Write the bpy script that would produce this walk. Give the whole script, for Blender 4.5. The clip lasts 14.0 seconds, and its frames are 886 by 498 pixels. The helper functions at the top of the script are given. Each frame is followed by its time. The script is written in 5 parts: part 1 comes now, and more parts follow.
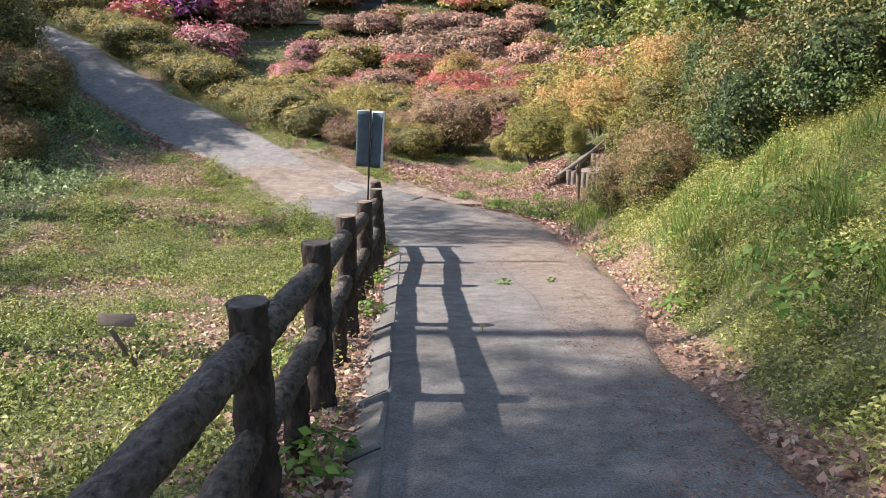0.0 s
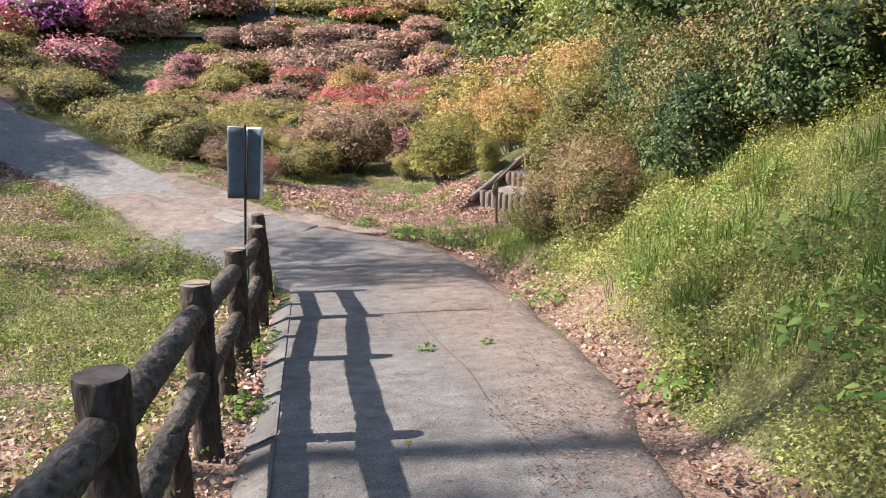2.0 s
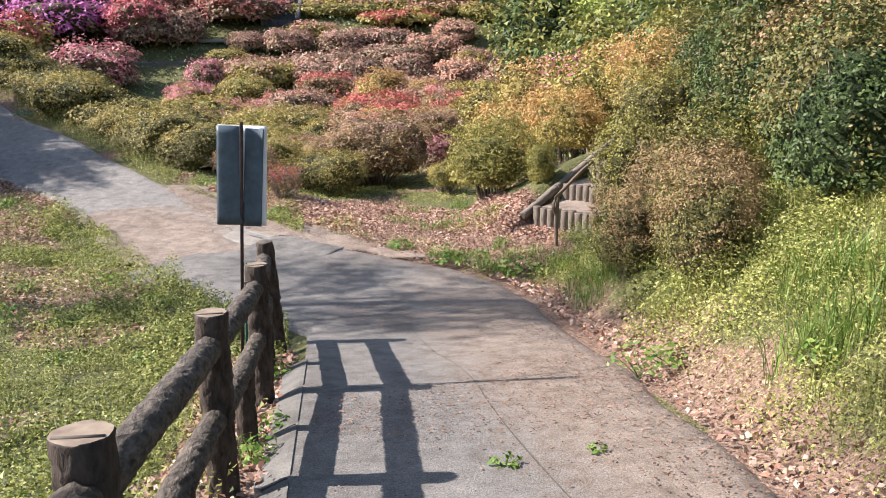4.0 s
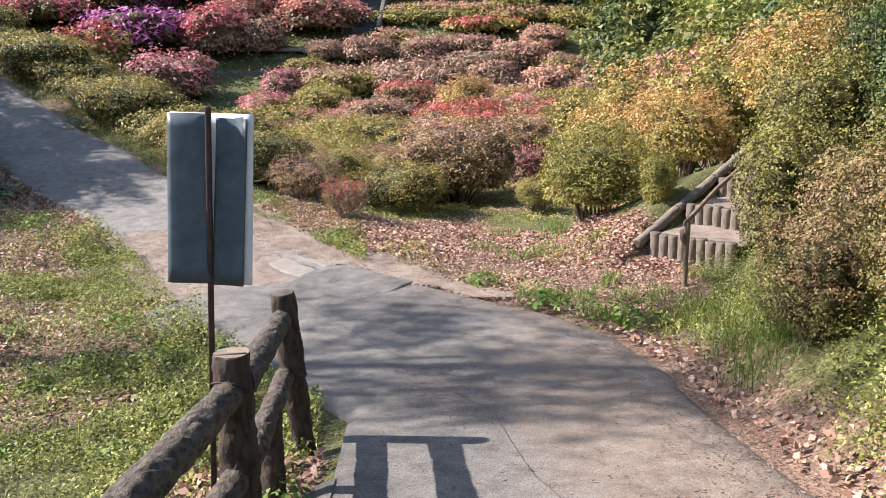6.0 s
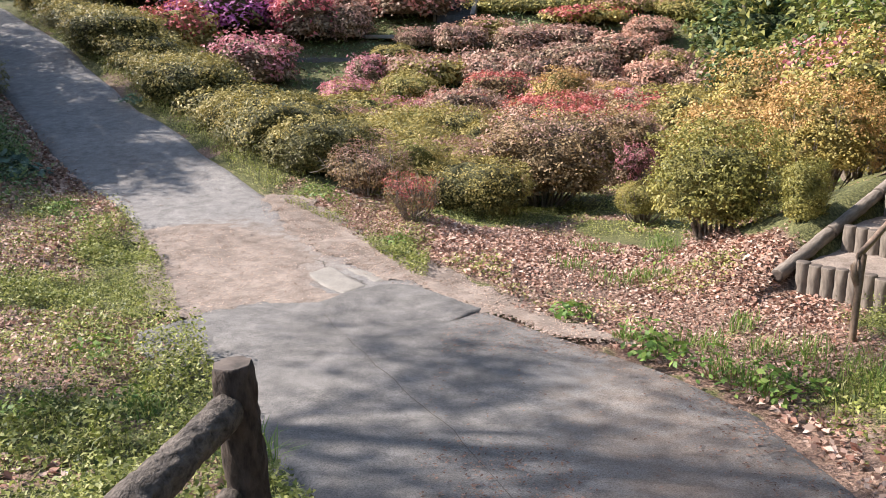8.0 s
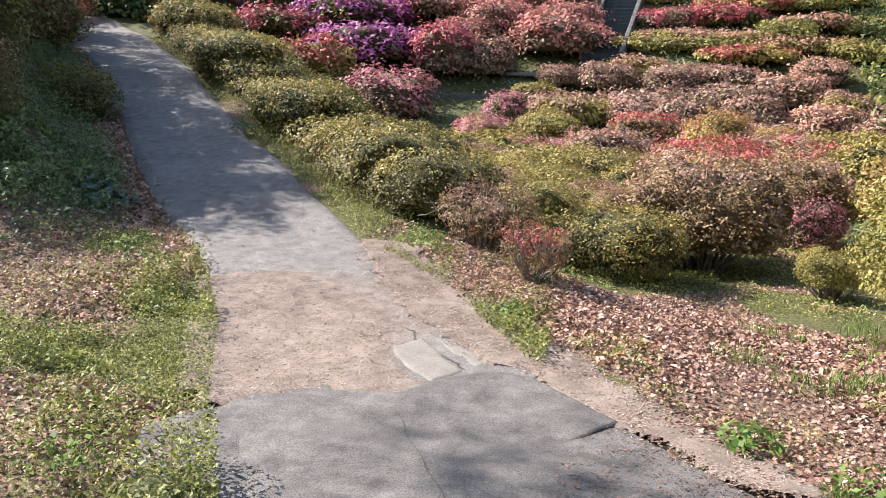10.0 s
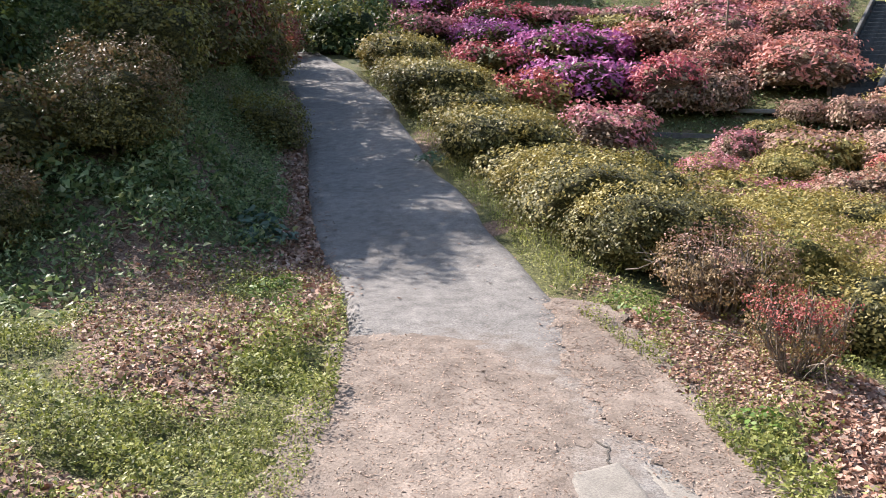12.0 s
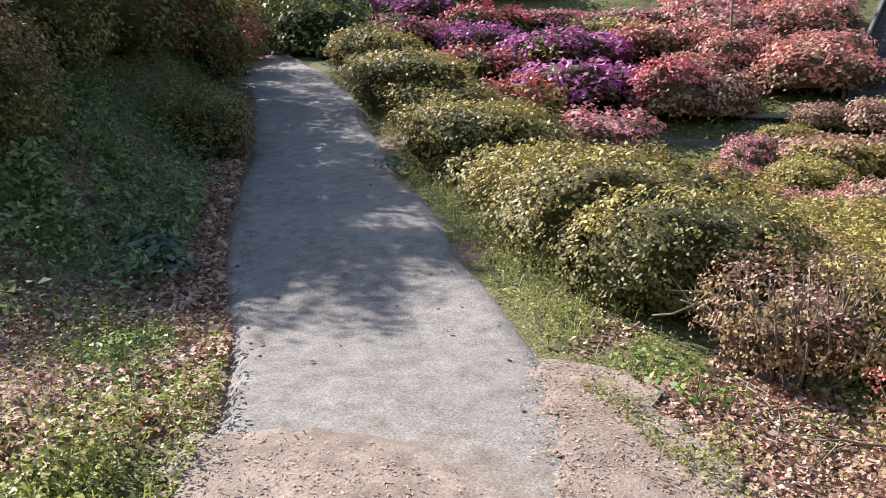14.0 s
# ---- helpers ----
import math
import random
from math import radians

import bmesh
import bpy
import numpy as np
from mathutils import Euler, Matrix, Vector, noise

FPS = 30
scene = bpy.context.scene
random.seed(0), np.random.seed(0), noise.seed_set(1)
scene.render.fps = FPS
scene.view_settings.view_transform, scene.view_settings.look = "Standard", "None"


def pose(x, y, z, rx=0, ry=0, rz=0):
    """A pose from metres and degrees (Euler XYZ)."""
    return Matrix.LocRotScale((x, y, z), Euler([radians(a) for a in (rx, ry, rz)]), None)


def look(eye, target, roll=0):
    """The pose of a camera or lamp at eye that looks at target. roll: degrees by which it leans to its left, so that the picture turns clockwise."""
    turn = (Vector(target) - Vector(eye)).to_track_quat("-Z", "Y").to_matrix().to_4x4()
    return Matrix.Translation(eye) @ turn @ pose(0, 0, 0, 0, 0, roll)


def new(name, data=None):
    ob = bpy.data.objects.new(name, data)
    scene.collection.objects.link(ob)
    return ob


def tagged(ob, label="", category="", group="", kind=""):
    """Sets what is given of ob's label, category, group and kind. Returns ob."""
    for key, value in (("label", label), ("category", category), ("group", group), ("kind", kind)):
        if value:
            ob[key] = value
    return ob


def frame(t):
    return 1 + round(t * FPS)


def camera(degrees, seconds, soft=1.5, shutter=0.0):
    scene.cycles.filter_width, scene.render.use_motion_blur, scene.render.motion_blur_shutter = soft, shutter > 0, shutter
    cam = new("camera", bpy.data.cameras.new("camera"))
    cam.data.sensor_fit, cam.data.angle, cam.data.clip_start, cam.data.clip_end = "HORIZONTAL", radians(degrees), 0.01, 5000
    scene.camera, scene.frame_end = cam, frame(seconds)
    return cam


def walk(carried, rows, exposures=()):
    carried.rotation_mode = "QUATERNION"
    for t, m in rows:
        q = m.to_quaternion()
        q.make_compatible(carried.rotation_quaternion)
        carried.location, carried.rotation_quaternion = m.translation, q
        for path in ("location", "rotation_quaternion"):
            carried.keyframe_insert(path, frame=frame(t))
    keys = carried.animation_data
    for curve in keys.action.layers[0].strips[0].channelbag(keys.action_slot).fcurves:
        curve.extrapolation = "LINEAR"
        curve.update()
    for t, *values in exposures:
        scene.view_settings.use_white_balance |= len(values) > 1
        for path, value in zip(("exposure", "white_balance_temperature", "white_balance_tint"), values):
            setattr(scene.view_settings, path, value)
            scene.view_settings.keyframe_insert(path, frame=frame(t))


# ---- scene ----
cam = camera(55.0, 14.0, soft=0.9)
PATH = [
    (0, (-0.453, 0.835, 2.036), (-0.378, 2.761, 1.502), -0.2),
    (0.5, (-0.421, 1.417, 1.941), (-0.288, 3.341, 1.414), -0.2),
    (0.7, (-0.422, 1.589, 1.905), (-0.262, 3.514, 1.387), -0.3),
    (1, (-0.405, 1.902, 1.881), (-0.205, 3.824, 1.365), -0.3),
    (1.4, (-0.385, 2.229, 1.875), (-0.135, 4.146, 1.364), -0.6),
    (1.5, (-0.379, 2.315, 1.866), (-0.12, 4.232, 1.358), -0.7),
    (2, (-0.372, 2.855, 1.79), (-0.063, 4.767, 1.291), -0.4),
    (2.2, (-0.366, 3.064, 1.756), (-0.045, 4.974, 1.26), -0.5),
    (4.3, (-0.318, 5.424, 1.422), (-0.096, 7.355, 0.953), -0.8),
    (4.5, (-0.309, 5.655, 1.39), (-0.108, 7.59, 0.925), -0.9),
    (5, (-0.268, 6.251, 1.351), (-0.121, 8.191, 0.886), -1.2),
    (5.5, (-0.256, 6.858, 1.239), (-0.141, 8.803, 0.789), -1.1),
    (5.6, (-0.205, 6.939, 1.205), (-0.098, 8.887, 0.766), -1.4),
    (6, (-0.13, 7.456, 1.146), (-0.074, 9.405, 0.705), -1.3),
    (6.5, (-0.066, 7.99, 1.079), (-0.064, 9.941, 0.637), -1.3),
    (7, (-0.034, 8.551, 0.993), (-0.08, 10.498, 0.541), -1.2),
    (7.2, (-0.03, 8.778, 0.958), (-0.096, 10.723, 0.498), -0.8),
    (9.3, (0.014, 10.793, 0.761), (-0.298, 12.729, 0.372), 1.2),
    (9.5, (-0.033, 11.037, 0.735), (-0.379, 12.97, 0.355), 1.4),
    (10, (-0.117, 11.607, 0.656), (-0.581, 13.519, 0.299), 1.8),
    (10.5, (-0.217, 12.087, 0.592), (-0.805, 13.968, 0.251), 2.3),
    (11, (-0.348, 12.603, 0.536), (-1.082, 14.436, 0.215), 2.6),
    (11.5, (-0.505, 13.28, 0.423), (-1.39, 15.051, 0.14), 2.0),
    (12, (-0.65, 13.788, 0.396), (-1.587, 15.534, 0.126), 2.0),
    (12.5, (-0.789, 14.313, 0.334), (-1.704, 16.07, 0.06), 1.7),
    (13, (-0.975, 14.859, 0.281), (-1.877, 16.622, 0.005), 1.5),
    (13.5, (-1.247, 15.523, 0.228), (-2.162, 17.282, -0.032), 1.4),
    (14, (-1.524, 16.181, 0.197), (-2.456, 17.935, -0.037), 1.5),
]
walk(cam, [(t, look(e, g, r)) for t, e, g, r in PATH])

# ---- world, sun and exposure ----
SUN = Vector((-1.07, 0.15, 0.86)).normalized()
elev, azim = math.asin(SUN.z), math.atan2(SUN.x, SUN.y)
world = bpy.data.worlds.new("sky")
scene.world = world
world.use_nodes = True
wn = world.node_tree.nodes
sky = wn.new("ShaderNodeTexSky")
sky.sky_type, sky.sun_disc, sky.sun_elevation, sky.sun_rotation = "NISHITA", False, elev, azim
world.node_tree.links.new(sky.outputs[0], wn["Background"].inputs[0])
wn["Background"].inputs[1].default_value = 0.12
sun = new("sun", bpy.data.lights.new("sun", "SUN"))
sun.data.energy, sun.data.angle, sun.data.color = 5.0, radians(0.55), (1.0, 0.93, 0.89)
sun.matrix_world = look(SUN * 50, (0, 0, 0))
scene.view_settings.exposure = 1.3

# ---- materials ----
def material(name, rough=0.8):
    m = bpy.data.materials.new(name)
    m.use_nodes = True
    nt = m.node_tree
    b = nt.nodes["Principled BSDF"]
    b.inputs["Roughness"].default_value = rough
    b.inputs["Specular IOR Level"].default_value = 0.3
    return m, nt, b


def ramp(nt, fac, stops):
    r = nt.nodes.new("ShaderNodeValToRGB")
    el = r.color_ramp.elements
    while len(el) < len(stops):
        el.new(0.5)
    for e, (p, c) in zip(el, stops):
        e.position, e.color = p, (*c, 1)
    nt.links.new(fac, r.inputs[0])
    return r.outputs[0]


def noise_tex(nt, scale, detail=4.0, rough=0.55, vec=None, dist=0.0):
    n = nt.nodes.new("ShaderNodeTexNoise")
    n.inputs["Scale"].default_value, n.inputs["Detail"].default_value = scale, detail
    n.inputs["Roughness"].default_value, n.inputs["Distortion"].default_value = rough, dist
    if vec is None:
        vec = nt.nodes.new("ShaderNodeTexCoord").outputs["Object"]
    nt.links.new(vec, n.inputs["Vector"])
    return n.outputs[0]


def mix(nt, fac, a, b, mode="MIX"):
    n = nt.nodes.new("ShaderNodeMix")
    n.data_type, n.blend_type = "RGBA", mode
    for sock, v in ((0, fac), (6, a), (7, b)):
        if isinstance(v, (int, float)):
            n.inputs[sock].default_value = v
        elif isinstance(v, tuple):
            n.inputs[sock].default_value = (*v, 1)
        else:
            nt.links.new(v, n.inputs[sock])
    return n.outputs[2]


def bump(nt, b, fac, strength, distance):
    n = nt.nodes.new("ShaderNodeBump")
    n.inputs["Strength"].default_value, n.inputs["Distance"].default_value = strength, distance
    nt.links.new(fac, n.inputs["Height"])
    nt.links.new(n.outputs[0], b.inputs["Normal"])


LEAF_CACHE = {}


def leaf_mat(name, *colours, glow=0.22, rough=0.55):
    """Thin leaf: several tints, one for each leaf, and some light through it."""
    key = (name, colours)
    if key in LEAF_CACHE:
        return LEAF_CACHE[key]
    m, nt, b = material(name, rough)
    g = nt.nodes.new("ShaderNodeNewGeometry")
    k = len(colours)
    col = ramp(nt, g.outputs["Random Per Island"], [(i / max(1, k - 1), c) for i, c in enumerate(colours)])
    patch = noise_tex(nt, 2.3, 3.0)
    col = mix(nt, 0.55, col, ramp(nt, patch, [(0.3, (0.55, 0.55, 0.55)), (0.7, (1.3, 1.25, 1.2))]), "MULTIPLY")
    nt.links.new(col, b.inputs["Base Color"])
    tr = nt.nodes.new("ShaderNodeBsdfTranslucent")
    nt.links.new(col, tr.inputs[0])
    mx = nt.nodes.new("ShaderNodeMixShader")
    mx.inputs[0].default_value = glow
    nt.links.new(b.outputs[0], mx.inputs[1])
    nt.links.new(tr.outputs[0], mx.inputs[2])
    nt.links.new(mx.outputs[0], nt.nodes["Material Output"].inputs[0])
    LEAF_CACHE[key] = m
    return m


def plain_mat(name, low, high, scale, rough=0.8, bumps=0.3, dist=0.01, fine=None, stretch=None, big=None):
    """Two tints by noise, with relief of the same grain."""
    m, nt, b = material(name, rough)
    vec = nt.nodes.new("ShaderNodeTexCoord").outputs["Object"]
    if stretch:
        mp = nt.nodes.new("ShaderNodeMapping")
        mp.inputs["Scale"].default_value = stretch
        nt.links.new(vec, mp.inputs["Vector"])
        vec = mp.outputs[0]
    n = noise_tex(nt, scale, 6.0, 0.62, vec)
    col = ramp(nt, n, [(0.3, low), (0.7, high)])
    if big:
        col = mix(nt, 0.6, col, ramp(nt, noise_tex(nt, big, 3.0), [(0.32, (0.62, 0.6, 0.58)), (0.68, (1.2, 1.2, 1.2))]), "MULTIPLY")
    if fine:
        f = noise_tex(nt, fine, 2.0, 0.7)
        col = mix(nt, 0.5, col, ramp(nt, f, [(0.35, (0.55, 0.55, 0.55)), (0.65, (1.35, 1.35, 1.35))]), "MULTIPLY")
        n = f
    nt.links.new(col, b.inputs["Base Color"])
    bump(nt, b, n, bumps, dist)
    return m


def road_mat(name, low, high, fine, dirt, spots):
    """Worn asphalt, with dirt trodden over it in oval spots (middle, half axes, turn, share)."""
    m, nt, b = material(name, 0.92)
    co = nt.nodes.new("ShaderNodeTexCoord").outputs["Object"]
    grain, broad = noise_tex(nt, fine, 3.0, 0.75, co), noise_tex(nt, 0.9, 5.0, 0.6, co)
    mid = noise_tex(nt, 7.0, 5.0, 0.65, co)
    col = ramp(nt, mid, [(0.3, low), (0.7, high)])
    col = mix(nt, 0.55, col, ramp(nt, broad, [(0.35, (0.7, 0.69, 0.68)), (0.66, (1.18, 1.17, 1.15))]), "MULTIPLY")
    col = mix(nt, 0.7, col, ramp(nt, grain, [(0.36, (0.42, 0.42, 0.42)), (0.5, (1, 1, 1)), (0.66, (1.6, 1.57, 1.53))]), "MULTIPLY")
    soil = mix(nt, 0.7, ramp(nt, mid, [(0.3, dirt[0]), (0.7, dirt[1])]), ramp(nt, grain, [(0.36, (0.5, 0.5, 0.5)), (0.66, (1.4, 1.4, 1.4))]), "MULTIPLY")
    for x, y, rx, ry, turn, share in spots:
        mp = nt.nodes.new("ShaderNodeMapping")
        mp.vector_type = "TEXTURE"
        mp.inputs["Location"].default_value, mp.inputs["Rotation"].default_value = (x, y, 0), (0, 0, radians(turn))
        mp.inputs["Scale"].default_value = (rx, ry, 1e4)
        nt.links.new(co, mp.inputs["Vector"])
        ln = nt.nodes.new("ShaderNodeVectorMath")
        ln.operation = "LENGTH"
        nt.links.new(mp.outputs[0], ln.inputs[0])
        ad = nt.nodes.new("ShaderNodeMath")
        ad.operation = "MULTIPLY_ADD"
        nt.links.new(mid, ad.inputs[0])
        ad.inputs[1].default_value = 1.3
        nt.links.new(ln.outputs["Value"], ad.inputs[2])
        k = nt.nodes.new("ShaderNodeMapRange")
        k.inputs["From Min"].default_value, k.inputs["From Max"].default_value = 1.15, 1.75
        k.inputs["To Min"].default_value, k.inputs["To Max"].default_value = share, 0.0
        nt.links.new(ad.outputs[0], k.inputs["Value"])
        col = mix(nt, k.outputs[0], col, soil)
    nt.links.new(col, b.inputs["Base Color"])
    bump(nt, b, grain, 0.7, 0.008)
    return m


BROWN = ((0.16, 0.118, 0.09), (0.31, 0.238, 0.185))
ASPHALT = road_mat("asphalt", (0.108, 0.1, 0.093), (0.205, 0.19, 0.176), 95, BROWN, [(1.35, 9.0, 0.9, 7.5, 4, 0.75), (0.9, 16.2, 1.3, 0.5, 130, 0.8)])
ASPHALT_UP = road_mat("worn_asphalt", (0.135, 0.125, 0.117), (0.25, 0.232, 0.215), 70, BROWN, [(-2.85, 18.35, 1.5, 1.15, 128, 0.7), (-1.0, 18.6, 1.7, 0.45, 126, 0.95)])
DIRT = plain_mat("brown_dirt", (0.155, 0.12, 0.097), (0.31, 0.25, 0.205), 5.0, 0.95, 0.7, 0.01, fine=60, big=1.3)
CEMENT = plain_mat("pale_cement", (0.2, 0.178, 0.152), (0.275, 0.247, 0.212), 6.0, 0.85, 0.3, 0.004, fine=90)
CONCRETE = plain_mat("grey_concrete", (0.085, 0.08, 0.074), (0.165, 0.155, 0.142), 5.0, 0.9, 0.5, 0.006, fine=80, big=1.5)
CRACK = plain_mat("crack", (0.06, 0.052, 0.045), (0.13, 0.11, 0.09), 20, 0.95, 0.3, 0.004)
BARK = plain_mat("moulded_bark", (0.02, 0.015, 0.012), (0.1, 0.074, 0.06), 34, 0.8, 0.9, 0.02, stretch=(1, 1, 0.35), big=3.0)
RAIL_BARK = plain_mat("weathered_moulded_bark", (0.018, 0.014, 0.011), (0.17, 0.14, 0.115), 44, 0.85, 1.0, 0.02, stretch=(1, 1, 0.5), big=3.0)
CUT = plain_mat("sawn_end", (0.15, 0.11, 0.08), (0.3, 0.235, 0.175), 14, 0.8, 0.4, 0.004)
CUT_DARK = plain_mat("weathered_end", (0.05, 0.04, 0.033), (0.14, 0.11, 0.09), 14, 0.85, 0.4, 0.004)
WOOD = plain_mat("grey_log", (0.075, 0.06, 0.048), (0.25, 0.205, 0.165), 22, 0.85, 0.8, 0.01, stretch=(1, 1, 0.25))
TRUNK = plain_mat("tree_bark", (0.07, 0.055, 0.042), (0.2, 0.16, 0.125), 14, 0.9, 0.9, 0.02, stretch=(1, 1, 0.3))
STEM = plain_mat("shrub_stem", (0.13, 0.1, 0.075), (0.3, 0.25, 0.2), 30, 0.9, 0.5, 0.006)
SHEET_METAL = plain_mat("blue_grey_sheet_metal", (0.06, 0.083, 0.1), (0.085, 0.11, 0.13), 3.0, 0.5, 0.1, 0.003, fine=9)
WHITE_PAPER = plain_mat("white_sheet", (0.66, 0.67, 0.68), (0.8, 0.8, 0.8), 5.0, 0.6, 0.1, 0.003)
RUST = plain_mat("rusty_steel", (0.02, 0.014, 0.013), (0.07, 0.036, 0.028), 28, 0.6, 0.4, 0.003, fine=90)
GREEN_STEEL = plain_mat("green_steel", (0.01, 0.09, 0.075), (0.03, 0.16, 0.13), 20, 0.5, 0.2, 0.002)
BROWN_STEEL = plain_mat("brown_steel", (0.12, 0.08, 0.055), (0.24, 0.17, 0.12), 24, 0.5, 0.3, 0.002)
DARK_STEP = plain_mat("dark_stair_stone", (0.03, 0.033, 0.036), (0.08, 0.083, 0.086), 6, 0.85, 0.3, 0.01)


def ground_material():
    """Soil with leaf crumbs where the ground lies bare, low moss and grass elsewhere."""
    m, nt, b = material("park_ground", 0.95)
    mid, fine = noise_tex(nt, 1.9, 5.0, 0.65), noise_tex(nt, 34, 3.0, 0.75)
    soil = ramp(nt, fine, [(0.32, (0.07, 0.043, 0.03)), (0.5, (0.2, 0.128, 0.092)), (0.68, (0.38, 0.26, 0.195))])
    green = ramp(nt, fine, [(0.32, (0.03, 0.036, 0.014)), (0.5, (0.1, 0.1, 0.036)), (0.68, (0.22, 0.205, 0.085))])
    at = nt.nodes.new("ShaderNodeAttribute")
    at.attribute_name = "bare"
    f = nt.nodes.new("ShaderNodeMath")
    f.operation = "ADD"
    nt.links.new(at.outputs["Fac"], f.inputs[0])
    nt.links.new(mid, f.inputs[1])
    k = nt.nodes.new("ShaderNodeMapRange")
    k.inputs["From Min"].default_value, k.inputs["From Max"].default_value = 0.78, 1.0
    nt.links.new(f.outputs[0], k.inputs["Value"])
    nt.links.new(mix(nt, k.outputs[0], green, soil), b.inputs["Base Color"])
    bump(nt, b, fine, 0.9, 0.03)
    return m


GROUND = ground_material()
GRASS = leaf_mat("grass_blades", (0.1, 0.13, 0.025), (0.24, 0.27, 0.06), (0.34, 0.36, 0.11), (0.44, 0.42, 0.18), glow=0.35)
WEED = leaf_mat("weed_leaves", (0.05, 0.07, 0.018), (0.15, 0.18, 0.04), (0.3, 0.32, 0.08), (0.45, 0.45, 0.18), glow=0.35)
# weed tints for shaded ground; also stand in for shade between the azalea mounds
SHADE_WEED = leaf_mat("shaded_weed_leaves", (0.06, 0.1, 0.04), (0.15, 0.22, 0.08), (0.27, 0.34, 0.14), (0.38, 0.4, 0.22), glow=0.28)
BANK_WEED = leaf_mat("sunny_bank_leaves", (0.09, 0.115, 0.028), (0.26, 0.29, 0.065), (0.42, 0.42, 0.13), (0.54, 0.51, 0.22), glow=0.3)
DRY = leaf_mat("dry_leaves", (0.14, 0.07, 0.048), (0.36, 0.215, 0.155), (0.46, 0.31, 0.235), (0.58, 0.44, 0.36), (0.27, 0.125, 0.088), (0.41, 0.24, 0.17), glow=0.12, rough=0.7)
CRUMBS = leaf_mat("leaf_crumbs", (0.08, 0.045, 0.032), (0.19, 0.11, 0.078), (0.3, 0.19, 0.14), glow=0.05, rough=0.8)
NEEDLES = leaf_mat("dry_needles", (0.2, 0.13, 0.095), (0.37, 0.26, 0.2), (0.5, 0.38, 0.3), glow=0.05, rough=0.8)


# ---- shape of the ground ----
def lerp_table(v, keys, values):
    return np.interp(v, keys, values)


def smooth(a, b, v):
    s = np.clip((v - a) / (b - a), 0.0, 1.0)
    return s * s * (3 - 2 * s)


# the upper path, which climbs to the far left: middle line and height along y
UP_Y = (10.0, 14.5, 17.0, 19.0, 21.0, 23.0, 26.0, 30.0, 34.0, 37.0, 40.0)
UP_X = (1.2, -0.3, -1.8, -3.1, -4.75, -6.4, -8.8, -12.0, -15.6, -19.0, -23.0)
UP_Z = (-0.78, -1.35, -1.38, -1.24, -1.0, -0.53, 0.02, 1.1, 2.08, 2.85, 3.35)
DOWN_Y = (-14.0, -6.0, 5.1, 8.8, 12.2, 14.2, 16.0, 19.0, 60.0)
DOWN_Z = (2.9, 1.7, 0.02, -0.54, -1.08, -1.33, -1.43, -1.56, -1.62)


def height(x, y):
    """Height of the ground."""
    x, y = np.asarray(x, float), np.asarray(y, float)
    base = lerp_table(y, DOWN_Y, DOWN_Z)
    # azalea hill at the far end
    hill = lerp_table(y, (36, 40, 44, 48, 55, 62, 75, 110), (0.0, 0.6, 1.5, 3.4, 6.6, 10.0, 15.0, 22.0))
    z = base + hill + np.clip(-x - 8, 0, 24) * 0.16 * smooth(36, 47, y)
    # bank on the right of the lower path, and the wooded slope behind it
    edge = lerp_table(y, (-6, 5, 9, 12, 15, 16, 17.5, 19, 22, 30, 60), (0.9, 1.15, 1.6, 1.75, 1.7, 1.5, 1.2, 1.3, 3.5, 8.0, 14.0))
    d = x - edge
    z = z + np.clip(d, 0, 40) * lerp_table(y, (-6, 10, 14, 17, 30), (0.62, 0.62, 0.46, 0.46, 0.35)) * smooth(0, 0.8, d)
    # meadow between the two paths: falls a little, then rises to the bank
    z = z - 0.12 * smooth(-0.9, -2.2, x) * smooth(17, 13, y)
    # cutting of the log steps
    u, v = (x - 2.62) * 0.722 + (y - 17.27) * 0.692, (x - 2.62) * 0.692 - (y - 17.27) * 0.722
    cut = smooth(-0.22, -0.02, v) * smooth(1.6, 1.2, v) * smooth(-1.3, -0.3, u) * smooth(5.2, 4.4, u)
    z = z * (1 - cut) + (-1.24 + 0.289 * np.clip(u - 0.1, 0, 9)) * cut
    z = z - 0.08 * smooth(-0.58, -0.8, x) * smooth(13.2, 12.4, y)
    # upper path and its shoulders
    ux, uz = lerp_table(y, UP_Y, UP_X), lerp_table(y, UP_Y, UP_Z)
    s = (x - ux) * 0.86
    on = smooth(12.5, 15.5, y) * smooth(47, 39, y)
    right = smooth(1.6, 5.0 + np.clip(y - 26, 0, 12) * 0.1, s)
    left_z = uz + np.clip(-s - 1.5, 0, 14) * 0.75 * smooth(18.5, 23, y) * smooth(1.3, 3.2, -s) + np.clip(-s - 1.5, 0, 30) * 0.06
    zz = np.where(s > 0, uz * (1 - right) + z * right, left_z)
    return z * (1 - on) + zz * on + np.clip(-x - 8.5, 0, 14) * 0.5 * smooth(15.5, 12.5, y)


# ---- building helpers ----
RNG = np.random.default_rng(7)


def grid_noise(x, y, scale, seed=0):
    """Smooth noise between 0 and 1."""
    x, y = np.asarray(x, float) / scale + seed * 17.3, np.asarray(y, float) / scale + seed * 7.7
    xi, yi = np.floor(x), np.floor(y)
    u, v = x - xi, y - yi
    u, v = u * u * (3 - 2 * u), v * v * (3 - 2 * v)

    def h(a, b):
        return np.modf(np.abs(np.sin(a * 127.1 + b * 311.7 + seed * 1.7) * 43758.5453))[0]
    return (h(xi, yi) * (1 - u) + h(xi + 1, yi) * u) * (1 - v) + (h(xi, yi + 1) * (1 - u) + h(xi + 1, yi + 1) * u) * v


